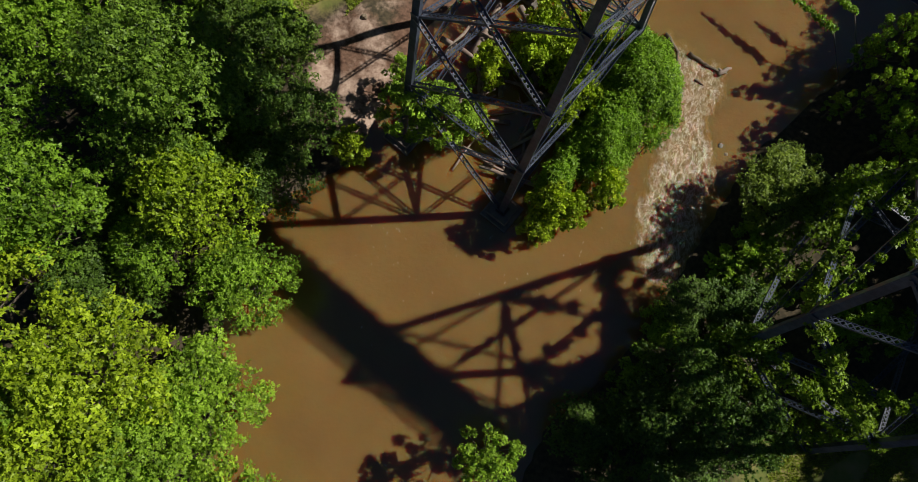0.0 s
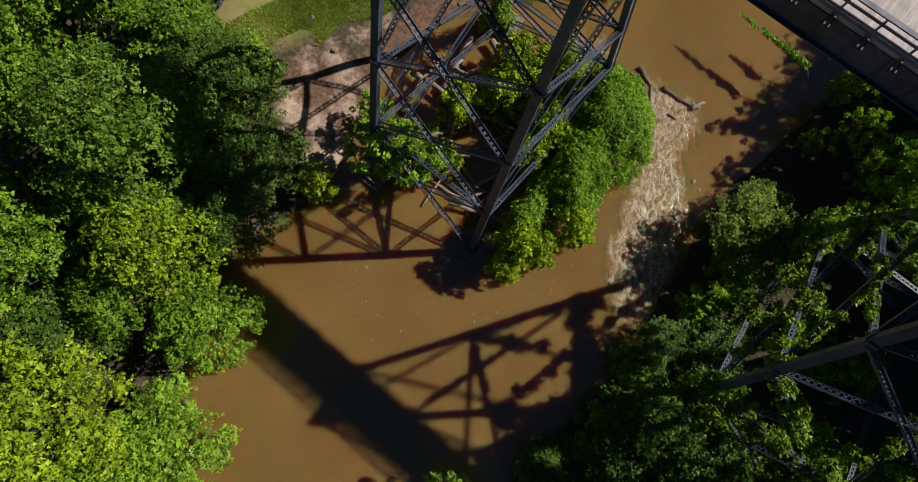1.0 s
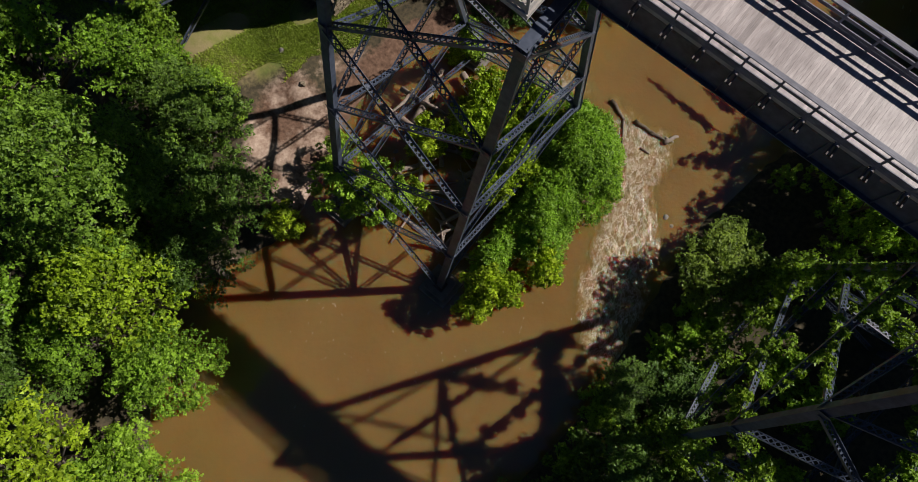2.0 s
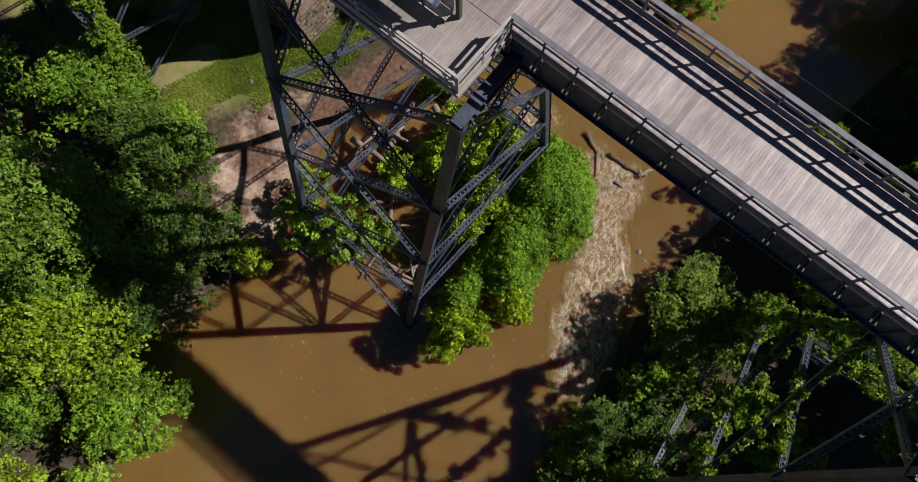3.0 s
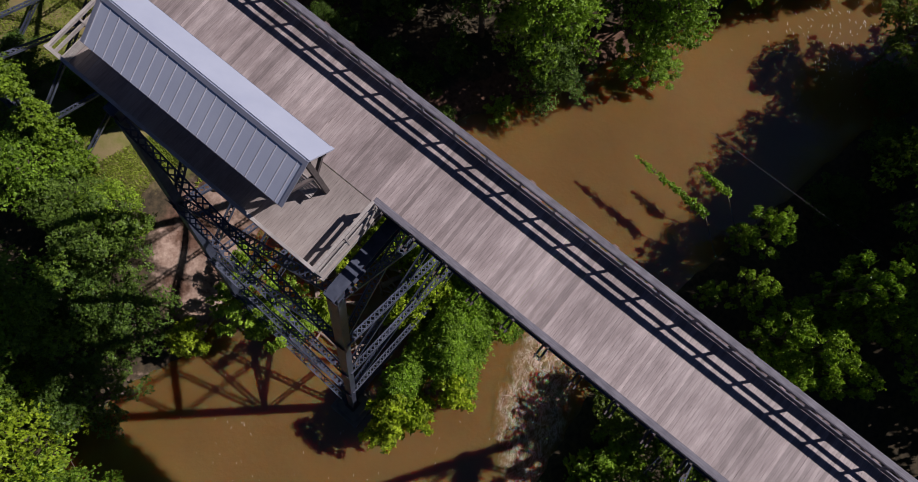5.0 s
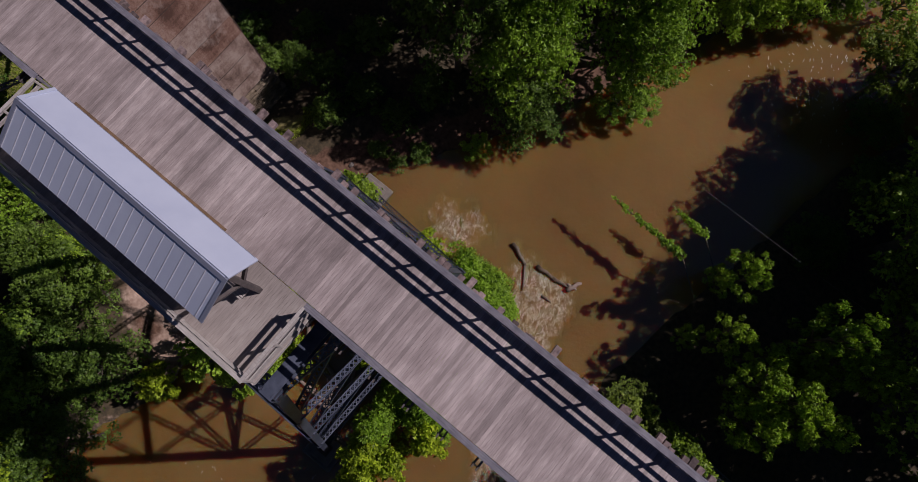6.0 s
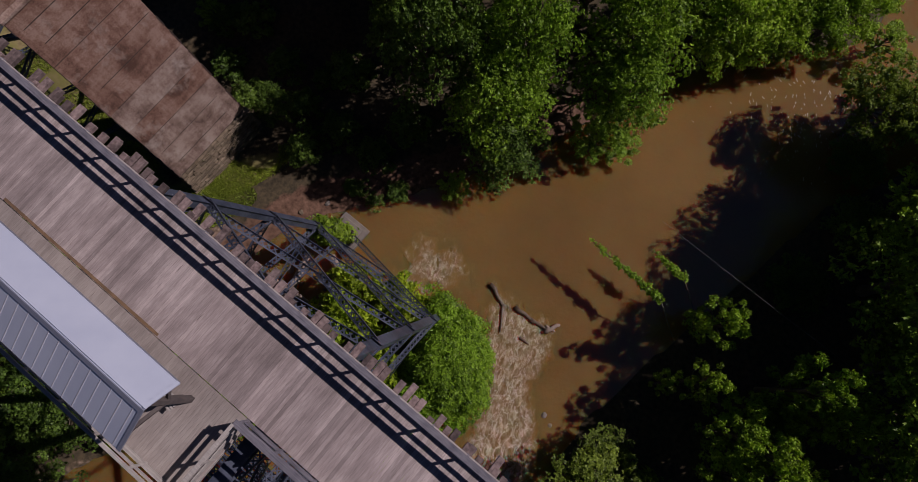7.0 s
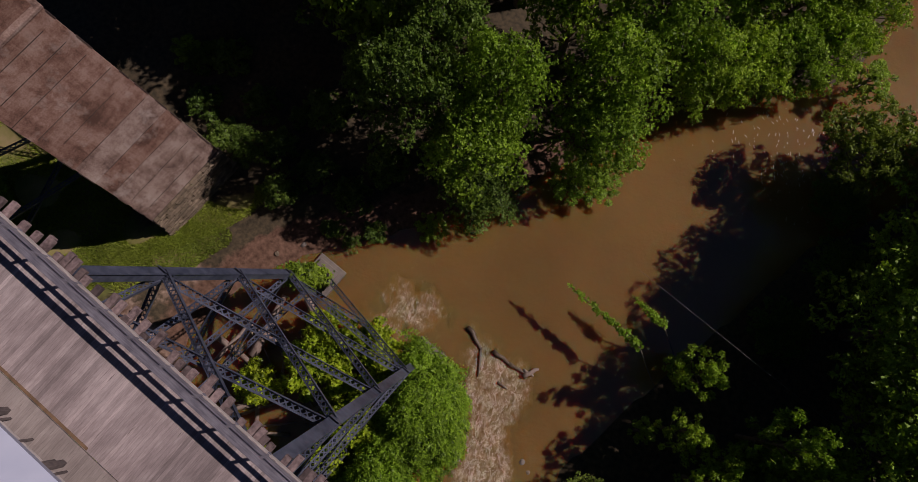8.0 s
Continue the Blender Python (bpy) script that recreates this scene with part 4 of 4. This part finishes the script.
plant("backing", 67.5, 44.0, 1.2, 1.2)
plant("backing", 13.5, 60.5, 1.0, 1.2)
plant("backing", 60.0, 2.0, 1.25, 1.1)
plant("backing", 80.0, 40.0, 1.25, 1.1)
plant("giant", -21.9, 20.8, 1.00, 1.09)
plant("broad", -33.0, 26.5, 0.9, 1.1)
plant("deep", -16.5, 28.9, 0.85, 0.90)
plant("deep", -14.0, 22.5, 0.75, 0.90)
plant("deep", -19.0, 23.6, 0.80, 0.85)
plant("bright", -20.6, 13.2, 0.85, 1.35)
plant("willow", -18.2, 7.8, 1.05, 1.2)
plant("deep", -16.0, 16.2, 0.75, 1.30)
plant("broad", -31.1, 12.8, 1.00, 1.15)
plant("deep", -29.6, 6.4, 0.9, 0.9)
plant("bright", -27.3, -0.1, 1.10, 1.10)
plant("willow", -21.2, -1.8, 1.3, 0.9)
plant("willow", -24.9, -6.1, 1.10, 1.35)
plant("bright", -30.4, -5.5, 1.00, 1.10)
plant("deep", -27.0, 14.1, 0.85, 0.85)
plant("broad", -25.0, 9.6, 0.66, 1.2)
plant("young", 2.1, -6.9, 1.10, 1.15)
plant("deep", -22.6, 21.4, 0.80, 0.95)
plant("willow", -19.2, -11.5, 1.20, 1.10)
plant("broad", -38.3, 19.0, 1.10, 1.10)
plant("bright", -37.1, 7.8, 1.10, 1.10)
plant("broad", -35.6, -2.5, 1.20, 1.10)
plant("broad", -39.2, 31.8, 1.10, 1.10)
plant("broad", -31.0, 32.8, 1.10, 1.10)
plant("olive", 29.2, 15.7, 1.05, 0.66)
plant("deep", 18.8, -0.2, 0.80, 1.00)
plant("deep", 21.8, -4.0, 0.85, 1.00)
plant("deep", 15.6, -3.8, 0.70, 0.85)
plant("deep", 19.7, -7.3, 0.70, 0.50)
plant("deep", 13.9, -10.3, 0.90, 0.70)
plant("deep", 25.1, 5.8, 0.70, 0.55)
plant("bush", 33.6, 8.1, 1.00, 1.00)
plant("broad", 21.3, 47.5, 0.85, 1.25)
plant("deep", 15.8, 51.0, 0.90, 1.65)
plant("broad", 23.5, 50.9, 0.85, 1.45)
plant("broad", 32.0, 49.1, 0.80, 1.15)
plant("broad", 32.9, 52.6, 0.90, 1.20)
plant("willow", 41.9, 55.9, 1.05, 1.25)
plant("willow", 49.9, 57.8, 0.95, 1.20)
plant("broad", 30.0, 60.1, 1.00, 1.20)
plant("deep", 18.0, 57.0, 1.00, 1.5)
plant("young", 33.2, 46.6, 0.80, 0.60)
plant("young", 58.9, 57.0, 0.90, 0.70)
plant("broad", 12.9, 65.3, 1.10, 1.10)
plant("willow", 46.8, 63.5, 1.20, 1.20)
plant("willow", 53.9, 58.9, 0.95, 1.20)
plant("willow", 46.2, 57.0, 0.95, 1.20)
plant("willow", 56.7, 62.4, 1.00, 1.20)
plant("willow", 52.6, 64.2, 1.10, 1.20)
plant("broad", 37.7, 59.7, 1.00, 1.10)
plant("young", 39.8, 29.6, 0.85, 1.50)
plant("young", 39.3, 30.1, 0.50, 1.00)
plant("young", 44.4, 24.2, 0.95, 1.80)
plant("young", 38.0, 24.9, 0.70, 1.60)
plant("young", 35.7, 24.7, 0.45, 1.20)
plant("young", 41.0, 19.4, 1.0, 1.6)
plant("young", 39.2, 17.6, 0.9, 1.5)
plant("young", 43.4, 17.8, 0.8, 1.7)
plant("young", 45.6, 22.6, 0.8, 1.7)
plant("young", 39.6, 20.8, 0.9, 1.5)
plant("young", 47.4, 21.8, 0.80, 1.90)
plant("young", 40.9, 22.9, 0.70, 1.50)
plant("olive", 55.3, 48.7, 1.00, 1.10)
plant("deep", 48.8, 33.4, 0.60, 0.45)
plant("deep", 54.6, 39.1, 0.60, 0.45)
plant("deep", 45.1, 20.9, 0.60, 0.45)
plant("deep", 57.4, 29.0, 0.60, 0.45)
plant("young", 56.8, 37.8, 1.00, 1.15)
plant("deep", 55.9, 45.3, 0.60, 0.40)
plant("olive", 30.4, 18.7, 0.60, 0.60)
plant("young", -1.4, 22.9, 1.20, 0.95)
plant("young", -4.5, 23.8, 1.20, 0.90)
plant("pale_bush", 1.4, 22.9, 1.00, 1.20)
plant("young", -5.1, 27.2, 0.80, 0.90)
plant("pale_bush", -10.2, 21.0, 1.00, 1.00)
plant("pale_bush", 8.2, 14.5, 1.10, 1.60)
plant("pale_bush", 7.1, 12.9, 0.90, 1.40)
plant("pale_bush", 13.3, 16.5, 1.00, 1.45)
plant("pale_bush", 10.3, 14.6, 0.90, 1.50)
plant("pale_bush", 10.8, 27.8, 1.10, 1.10)
plant("pale_bush", 6.5, 30.9, 1.00, 1.00)
plant("pale_bush", 13.5, 30.0, 1.10, 1.20)
plant("pale_bush", 5.5, 38.3, 0.60, 0.70)
plant("pale_bush", 11.3, 32.4, 1.00, 1.20)
plant("pale_bush", 8.7, 33.4, 1.10, 1.20)
plant("pale_bush", 13.1, 32.6, 1.00, 1.20)
plant("pale_bush", 11.1, 25.6, 1.20, 1.30)
plant("pale_bush", 13.1, 23.5, 1.10, 1.20)
plant("pale_bush", 9.3, 23.0, 1.10, 1.30)
plant("pale_bush", 8.2, 31.4, 1.10, 1.30)
plant("pale_bush", 9.9, 29.4, 1.10, 1.20)
plant("pale_bush", 7.2, 29.4, 1.20, 1.20)
plant("pale_bush", 2.9, 28.9, 1.10, 1.10)
plant("pale_bush", 10.1, 24.3, 1.10, 1.30)
plant("pale_bush", 12.1, 25.4, 1.00, 1.30)
plant("young", 17.5, 42.8, 0.60, 0.50)
plant("shade_bush", 12.2, 42.5, 0.52, 0.60)
plant("shade_bush", 8.4, 42.9, 0.45, 0.50)
plant("shade_bush", 3.3, 46.2, 0.80, 0.70)
plant("shade_bush", -5.1, 59.4, 0.70, 0.80)
plant("shade_bush", 7.7, 53.8, 0.90, 1.00)
plant("shade_bush", 1.3, 54.8, 0.80, 0.80)
plant("shade_bush", -1.9, 59.7, 0.90, 0.80)
plant("shade_bush", 13.2, 48.4, 0.90, 0.80)
plant("shade_bush", 6.6, 48.4, 0.90, 0.70)
plant("shade_bush", 10.0, 46.1, 0.80, 0.80)
plant("shade_bush", 3.2, 50.7, 0.80, 0.80)
plant("deep", -20.0, 32.1, 0.70, 0.85)
plant("broad", -24.3, 35.2, 0.80, 0.80)
plant("willow", -17.0, 31.1, 0.80, 1.10)
plant("bush", 16.0, -0.2, 1.00, 0.90)
plant("bush", 14.3, -3.2, 1.00, 0.90)
plant("bush", 18.3, 4.0, 0.90, 0.80)
plant("deep", 20.2, 5.7, 0.60, 0.60)
plant("deep", 10.8, -4.9, 0.70, 0.60)
plant("bush", 25.1, 9.3, 1.00, 0.90)
plant("bush", 27.4, 11.5, 1.00, 0.90)
plant("bush", 36.3, 3.9, 1.20, 1.00)
plant("bush", 32.9, -3.2, 1.20, 1.00)
plant("deep", -28.0, 45.9, 0.70, 0.70)
plant("bush", -23.6, 46.4, 0.80, 0.70)
plant("shade_bush", -2.2, 51.6, 0.9, 0.8)
plant("shade_bush", -4.2, 55.0, 0.8, 0.8)
plant("bush", -6.4, 60.4, 0.6, 0.8)
plant("shade_bush", 4.0, 46.7, 0.35, 0.80)
plant("shade_bush", 7.7, 43.1, 0.34, 0.80)
plant("shade_bush", 12.2, 42.7, 0.41, 0.80)
plant("shade_bush", 8.9, 54.7, 0.45, 0.80)
plant("shade_bush", 5.0, 53.7, 0.55, 0.80)
plant("shade_bush", -4.2, 60.8, 0.45, 0.80)
plant("shade_bush", 6.5, 55.5, 0.55, 0.80)
plant("shade_bush", 10.0, 41.7, 0.41, 0.80)
plant("deep", 22.1, 45.4, 0.80, 0.80)
plant("young", 30.8, 47.0, 1.00, 0.80)


# ---- thicket on the gravel bar beside the tower ----
def inside(x, y, poly):
    odd = False
    for (ax, ay), (bx, by) in zip(poly, poly[1:] + poly[:1]):
        if (ay > y) != (by > y) and x < (bx - ax) * (y - ay) / (by - ay) + ax:
            odd = not odd
    return odd


THICKET = [(15.7, 32.9), (20.0, 29.6), (20.7, 26.9), (19.9, 22.6), (17.2, 20.5), (15.1, 18.9), (14.6, 15.9), (10.8, 17.9), (8.9, 14.8), (6.8, 14.2), (7.4, 17.5), (9.3, 20.0), (12.0, 24.0), (14.2, 28.2), (15.2, 31.5)]
centres, sizes = [], []
while len(centres) < 560:
    x, y = rng.uniform(4, 25), rng.uniform(8, 38)
    if inside(x, y, THICKET):
        rise = min(1.0, min(math.hypot(x - ax - max(0, min(1, ((x - ax) * (bx - ax) + (y - ay) * (by - ay)) / ((bx - ax) ** 2 + (by - ay) ** 2))) * (bx - ax), y - ay - max(0, min(1, ((x - ax) * (bx - ax) + (y - ay) * (by - ay)) / ((bx - ax) ** 2 + (by - ay) ** 2))) * (by - ay)) for (ax, ay), (bx, by) in zip(THICKET, THICKET[1:] + THICKET[:1])) / 2.4)
        z = 2.0 + 5.4 * rise ** 0.5 + 0.4 * math.sin(x * 0.9) * math.cos(y * 0.7) + rng.uniform(-0.9, 0.45)
        centres.append((x, y, z))
        sizes.append(rng.uniform(0.45, 0.85))
thicket = thing("thicket", "dense bright green thicket of fine-leaved shrubs on the gravel bar", "thicket")
part("foliage", leaf_cloud("foliage", leaf_thicket, centres, sizes, 130000, 0.112, 21, 0.9, 0.45, 6, 2.6), thicket, kind="stuff")
lump = Lump()
for c in centres[::8]:
    foot = Vector((c[0] + rng.uniform(-0.4, 0.4), c[1] + rng.uniform(-0.4, 0.4), place_ground(c[0], c[1]) - 0.2))
    lump.tube([foot, foot.lerp(Vector(c), 0.6) + Vector((0.1, 0.1, 0)), c], [0.05, 0.04, 0.015], 5)
part("stems", lump.mesh("stems", bark), thicket, kind="stuff")


# ---- vines on the second tower ----
def vine(u_a, n_a, z_a, u_b, n_b, z_b, thick, count, seed, drop=0.6):
    """A mass of vine leaves along one member of the tower."""
    r = np.random.default_rng(seed)
    f = r.uniform(0, 1, 26)
    a, b = np.array(spot(u_a, n_a, z_a)), np.array(spot(u_b, n_b, z_b))
    centres = a + (b - a) * f[:, None] + r.normal(0, thick * 0.35, (26, 3))
    centres[:, 2] -= np.abs(r.normal(0, thick * drop, 26))
    ob = thing("vine", "green climbing vine hanging over the trestle bracing", "vine", group="vines on the trestle")
    part("foliage", leaf_cloud("foliage", leaf_vine, centres, r.uniform(0.7, 1.4, 26) * thick, int(count * 2.7), 0.105, seed, 0.9), ob, kind="stuff")
    part("stem", Lump().tube([Vector(a), Vector((a + b) / 2) + Vector((0, 0, -0.2)), Vector(b)], [0.05, 0.04, 0.03], 5).mesh("stem", bark), ob)


def bent_vine(side_a, z_a, side_b, z_b, thick, count, seed, u=16.0):
    vine(u, leg_n(side_a, z_a), z_a, u, leg_n(side_b, z_b), z_b, thick, count, seed, 1.6 if z_a < 15 else 0.9)


bent_vine(1, 2, 1, 14, 1.0, 3600, 40)
bent_vine(1, 13, 1, 26, 0.26, 2200, 41)
bent_vine(-1, 2, -1, 13, 1.0, 3400, 42)
bent_vine(-1, 9.1, 1, 17.8, 0.4, 3000, 43)
bent_vine(1, 9.1, -1, 17.8, 0.4, 3000, 44)
bent_vine(-1, 1.5, 1, 9.1, 1.0, 3600, 47)
bent_vine(1, 17.8, -1, 26.5, 0.14, 1600, 45)
bent_vine(-1, 17.8, 1, 26.5, 0.14, 1600, 46)
for i, (ua, za, ub, zb, thick) in enumerate(((16, 9.1, 28, 9.1, 0.6), (16, 9.1, 28, 17.8, 0.35), (16, 17.8, 28, 9.1, 0.6), (17, 5, 27, 3, 0.8))):
    vine(ua, leg_n(-1, za), za, ub, leg_n(-1, zb), zb, thick, 2400, 60 + i)
for i, (za, zb) in enumerate(((17.8, 9.1), (9.1, 17.8), (26.5, 17.8), (17.8, 26.5))):
    vine(16, leg_n(1, za), za, 28, leg_n(1, zb), zb, 0.45, 2600, 110 + i, 1.0)
for i, (side, za, zb) in enumerate(((1, 9.1, 17.8), (-1, 9.1, 17.8), (1, 17.8, 26.5), (-1, 17.8, 26.5))):
    vine(28.2, leg_n(side, za), za, 28.2, leg_n(-side, zb), zb, 0.45, 2600, 120 + i, 1.2)
for i, (za, zb, thick) in enumerate(((1, 9, 1.2), (7, 17, 0.9), (15, 24, 0.6))):
    vine(-41.0, leg_n(-1, za), za, -41.0, leg_n(-1, zb), zb, thick, 4200, 90 + i)


vine(-18.6, leg_n(1, 1.5), 1.5, -18.6, leg_n(1, 9), 9, 0.7, 2600, 97)


# ---- logs, snag, cable ----
def log(a, b, thick, label, name="driftwood_log"):
    a, b = Vector(a), Vector(b)
    pts = [a.lerp(b, f) + Vector((rng.uniform(-1, 1), rng.uniform(-1, 1), rng.uniform(-0.5, 0.5))) * thick * 0.5 for f in (0, 0.25, 0.5, 0.75, 1)]
    me = Lump().tube(pts, [1.25 * thick * k for k in (1, 0.95, 0.8, 0.7, 0.45)], 8).mesh(name, driftwood, smooth=True)
    return tagged(new(name, me), label, "log", "driftwood logs")


for a, b, thick, note in (((21.0, 33.8, 0.1), (22.1, 31.7, 0.14), 0.2, "wet dark driftwood log lying in the rapids"),
                          ((22.1, 31.9, 0.08), (21.8, 29.3, 0.1), 0.11, "wet dark driftwood log lying in the rapids"),
                          ((23.2, 31.6, 0.12), (24.9, 30.2, 0.16), 0.19, "wet brown driftwood log lying in the rapids"),
                          ((24.6, 30.5, 0.12), (26.2, 29.5, 0.15), 0.15, "wet brown driftwood log lying in the rapids"),
                          ((23.6, 28.8, 0.05), (24.4, 28.2, 0.1), 0.12, "wet dark driftwood log lying in the rapids"),
                          ((26.0, 29.4, 0.2), (27.3, 30.0, 0.25), 0.2, "short pale driftwood stump in the rapids"),
                          ((26.0, 29.9, 0.2), (26.9, 29.3, 0.25), 0.12, "short pale driftwood stump in the rapids")):
    log(a, b, thick, note).data.materials[0] = driftwood if "pale" in note else wet_wood
for a, b, thick in (((1.6, 31.2, 0.9), (4.3, 36.4, 1.3), 0.38), ((6.2, 36.3, 0.9), (7.6, 32.8, 1.2), 0.3), ((-1.8, 32.9, 1.0), (2.6, 29.6, 1.5), 0.26), ((-2.6, 29.8, 0.8), (1.5, 34.2, 1.7), 0.2), ((0.2, 34.6, 1.1), (4.6, 31.6, 1.6), 0.22)):
    log(a, b, thick, "large pale bleached trunk stranded under the trestle tower")
for i in range(52):
    c = spot(rng.uniform(-17, -8), rng.uniform(17, 31))
    a = rng.uniform(0, math.pi)
    d = Vector((math.cos(a), math.sin(a), 0)) * rng.uniform(1.0, 3.0)
    z = max(0.15, place_ground(c.x, c.y) + 0.15)
    log((c.x - d.x, c.y - d.y, z), (c.x + d.x, c.y + d.y, z + rng.uniform(0, 0.9)), rng.uniform(0.07, 0.24), "brown driftwood log washed up under the trestle tower")


# ---- hanging vine strands and cable over the river ----
def strand(a, b, thick, count, seed):
    """A slanting snag wrapped in vine leaves."""
    r = np.random.default_rng(seed)
    a, b = np.array(a, float), np.array(b, float)
    f = np.linspace(0, 1, 24)
    centres = a + (b - a) * f[:, None] + r.normal(0, 0.1, (24, 3))
    ob = thing("vine_snag", "slanting bare snag wrapped in bright green vine leaves", "vine", group="vine snags")
    part("foliage", leaf_cloud("foliage", leaf_thicket, centres, (0.3 + 0.6 * f) * thick, count * 2, 0.1, seed, 1.0), ob, kind="stuff")
    part("stem", Lump().tube([Vector(a), Vector((a + b) / 2), Vector(b)], [0.03, 0.06, 0.09], 6).mesh("stem", bark), ob)


strand((29.75, 36.92, 4.6), (35.38, 31.89, 4.6), 0.36, 900, 71)
strand((35.10, 36.00, 4.6), (37.54, 33.68, 4.6), 0.3, 500, 72)
# the snags lean out from a tree on the bank
for a, b in (((35.38, 31.89, 4.6), (37.6, 28.4, 0.8)), ((37.54, 33.68, 4.6), (39.7, 30.7, 0.8))):
    log(a, b, 0.045, "grey leaning dead trunk on the river bank", "leaning_trunk").data.materials[0] = bark
cable = Lump().tube([Vector((34.3, 37.5, 9.95)), Vector((35.0, 36.9, 10.0)), Vector((43.0, 29.8, 10.7)), Vector((56.0, 18.0, 13.0))], [0.009] * 4, 5)
tagged(new("cable", cable.mesh("cable", cable_steel)), "thin taut steel cable slung over the river bank", "cable")


# ---- rubble, grass, foam and painted glints ----
def boulder(name, size, seed, mat):
    bm = bmesh.new()
    bmesh.ops.create_icosphere(bm, subdivisions=2, radius=size)
    for v in bm.verts:
        v.co *= 1 + 0.3 * noise.noise(v.co / size * 1.3 + Vector((seed, seed, 0)))
        v.co.z *= 0.6
    me = bpy.data.meshes.new(name)
    bm.to_mesh(me)
    bm.free()
    me.materials.append(mat)
    return me


rocks = [boulder("rock", 0.5, 3.1 + i, plinth_stone if i % 2 else stone) for i in range(4)]
ROCKS = [(-23.2, 39.7, 1.4), (-11.8, 38.6, 0.7), (-9.5, 35.0, 0.7), (25.7, 21.9, 0.6), (26.2, 21.0, 0.45), (5.5, 41.5, 0.6), (3.0, 40.6, 0.5)]
for i in range(34):
    c = spot(rng.uniform(-22, -7), rng.uniform(16, 33))
    ROCKS.append((c.x, c.y, rng.uniform(0.3, 0.8)))
for i, (x, y, size) in enumerate(ROCKS):
    ob = new("rock", rocks[i % 4])
    ob.matrix_basis = pose(x, y, max(place_ground(x, y), -0.1) + 0.08 * size, 0, 0, rng.uniform(0, 360)) @ Matrix.Diagonal((size, size * rng.uniform(0.7, 1.2), size, 1))
    tagged(ob, "rounded grey-brown rock lying on the river bank", "rock", "rocks on the bank")


def grass_patch(cx, cy, rx, ry, turn, count, seed):
    r = np.random.default_rng(seed)
    a, rad = r.uniform(0, 2 * np.pi, count), np.sqrt(r.uniform(0, 1, count))
    px, py = rad * np.cos(a) * rx, rad * np.sin(a) * ry
    c, s = math.cos(radians(turn)), math.sin(radians(turn))
    x, y = cx + px * c - py * s, cy + px * s + py * c
    keep = (river_distance(x, y) > 0.7) & (np.sin(x * 0.7 + 2 * np.sin(y * 0.4)) + np.sin(y * 0.9 - x * 0.35) > -0.6)
    x, y = x[keep], y[keep]
    z = ground_height(x, y)
    n = len(x)
    p = np.stack([x, y, z - 0.03], 1)
    ang = r.uniform(0, 2 * np.pi, n)
    side = np.stack([np.cos(ang), np.sin(ang), 0 * ang], 1) * r.uniform(0.03, 0.07, n)[:, None]
    lean = np.stack([r.normal(0, 0.14, n), r.normal(0, 0.14, n), r.uniform(0.12, 0.34, n)], 1)
    v = np.stack([p - side, p + side, p + lean], 1).reshape(-1, 3)
    me = bpy.data.meshes.new("grass")
    me.from_pydata(v.tolist(), [], np.arange(3 * n).reshape(-1, 3).tolist())
    me.attributes.new("tone", "FLOAT", "FACE").data.foreach_set("value", r.uniform(0.4, 1.0, n).astype(np.float32))
    me.materials.append(leaf_grass)
    return me


for i, (cx, cy, rx, ry, turn, count) in enumerate(((-17, 42, 9, 8, -30, 42000), (-28, 50, 14, 10, -40, 42000), (-5, 43.3, 8, 1.7, 25, 14000), (-9, 40.6, 8, 2.5, 12, 16000), (36, -8, 9, 6, 0, 22000))):
    tagged(new("grass", grass_patch(cx, cy, rx, ry, turn, count, 80 + i)), "short rough green grass on the river bank", "grass", kind="stuff")

# pale slivers: sun glints on the ripples drawn as colour, together with foam flecks
foam = Lump()
for i in range(220):
    if i < 22:
        x, y = -6.5 + rng.normal(0, 1.7), 11.5 + rng.normal(0, 2.6)
    elif i < 60:
        f = rng.uniform(0, 1)
        x, y = -8 + 22 * f + rng.normal(0, 3.5), 3 + 11 * f + rng.normal(0, 3.0)
    else:
        x, y = 51.0 + rng.normal(0, 3.4), 51.0 + rng.normal(0, 3.2)
    if river_distance(np.array([x]), np.array([y]))[0] < -1.0:
        a = rng.uniform(1.0, 2.4)
        d = Vector((math.cos(a), math.sin(a), 0)) * rng.uniform(0.04, 0.13 if i < 60 else 0.22)
        foam.box((x - d.x, y - d.y, 0.012), (x + d.x, y + d.y, 0.012), rng.uniform(0.025, 0.05 if i < 60 else 0.07), 0.012, (d.y, -d.x, 0))
foam_glint_mat = plain("foam", (0.4, 0.33, 0.24), (0.65, 0.58, 0.48), 6.0, 0.6, 0, 0)
tagged(new("foam", foam.mesh("foam", foam_glint_mat)), "small pale flecks of foam and painted sun glints on the brown river", "foam", kind="stuff")
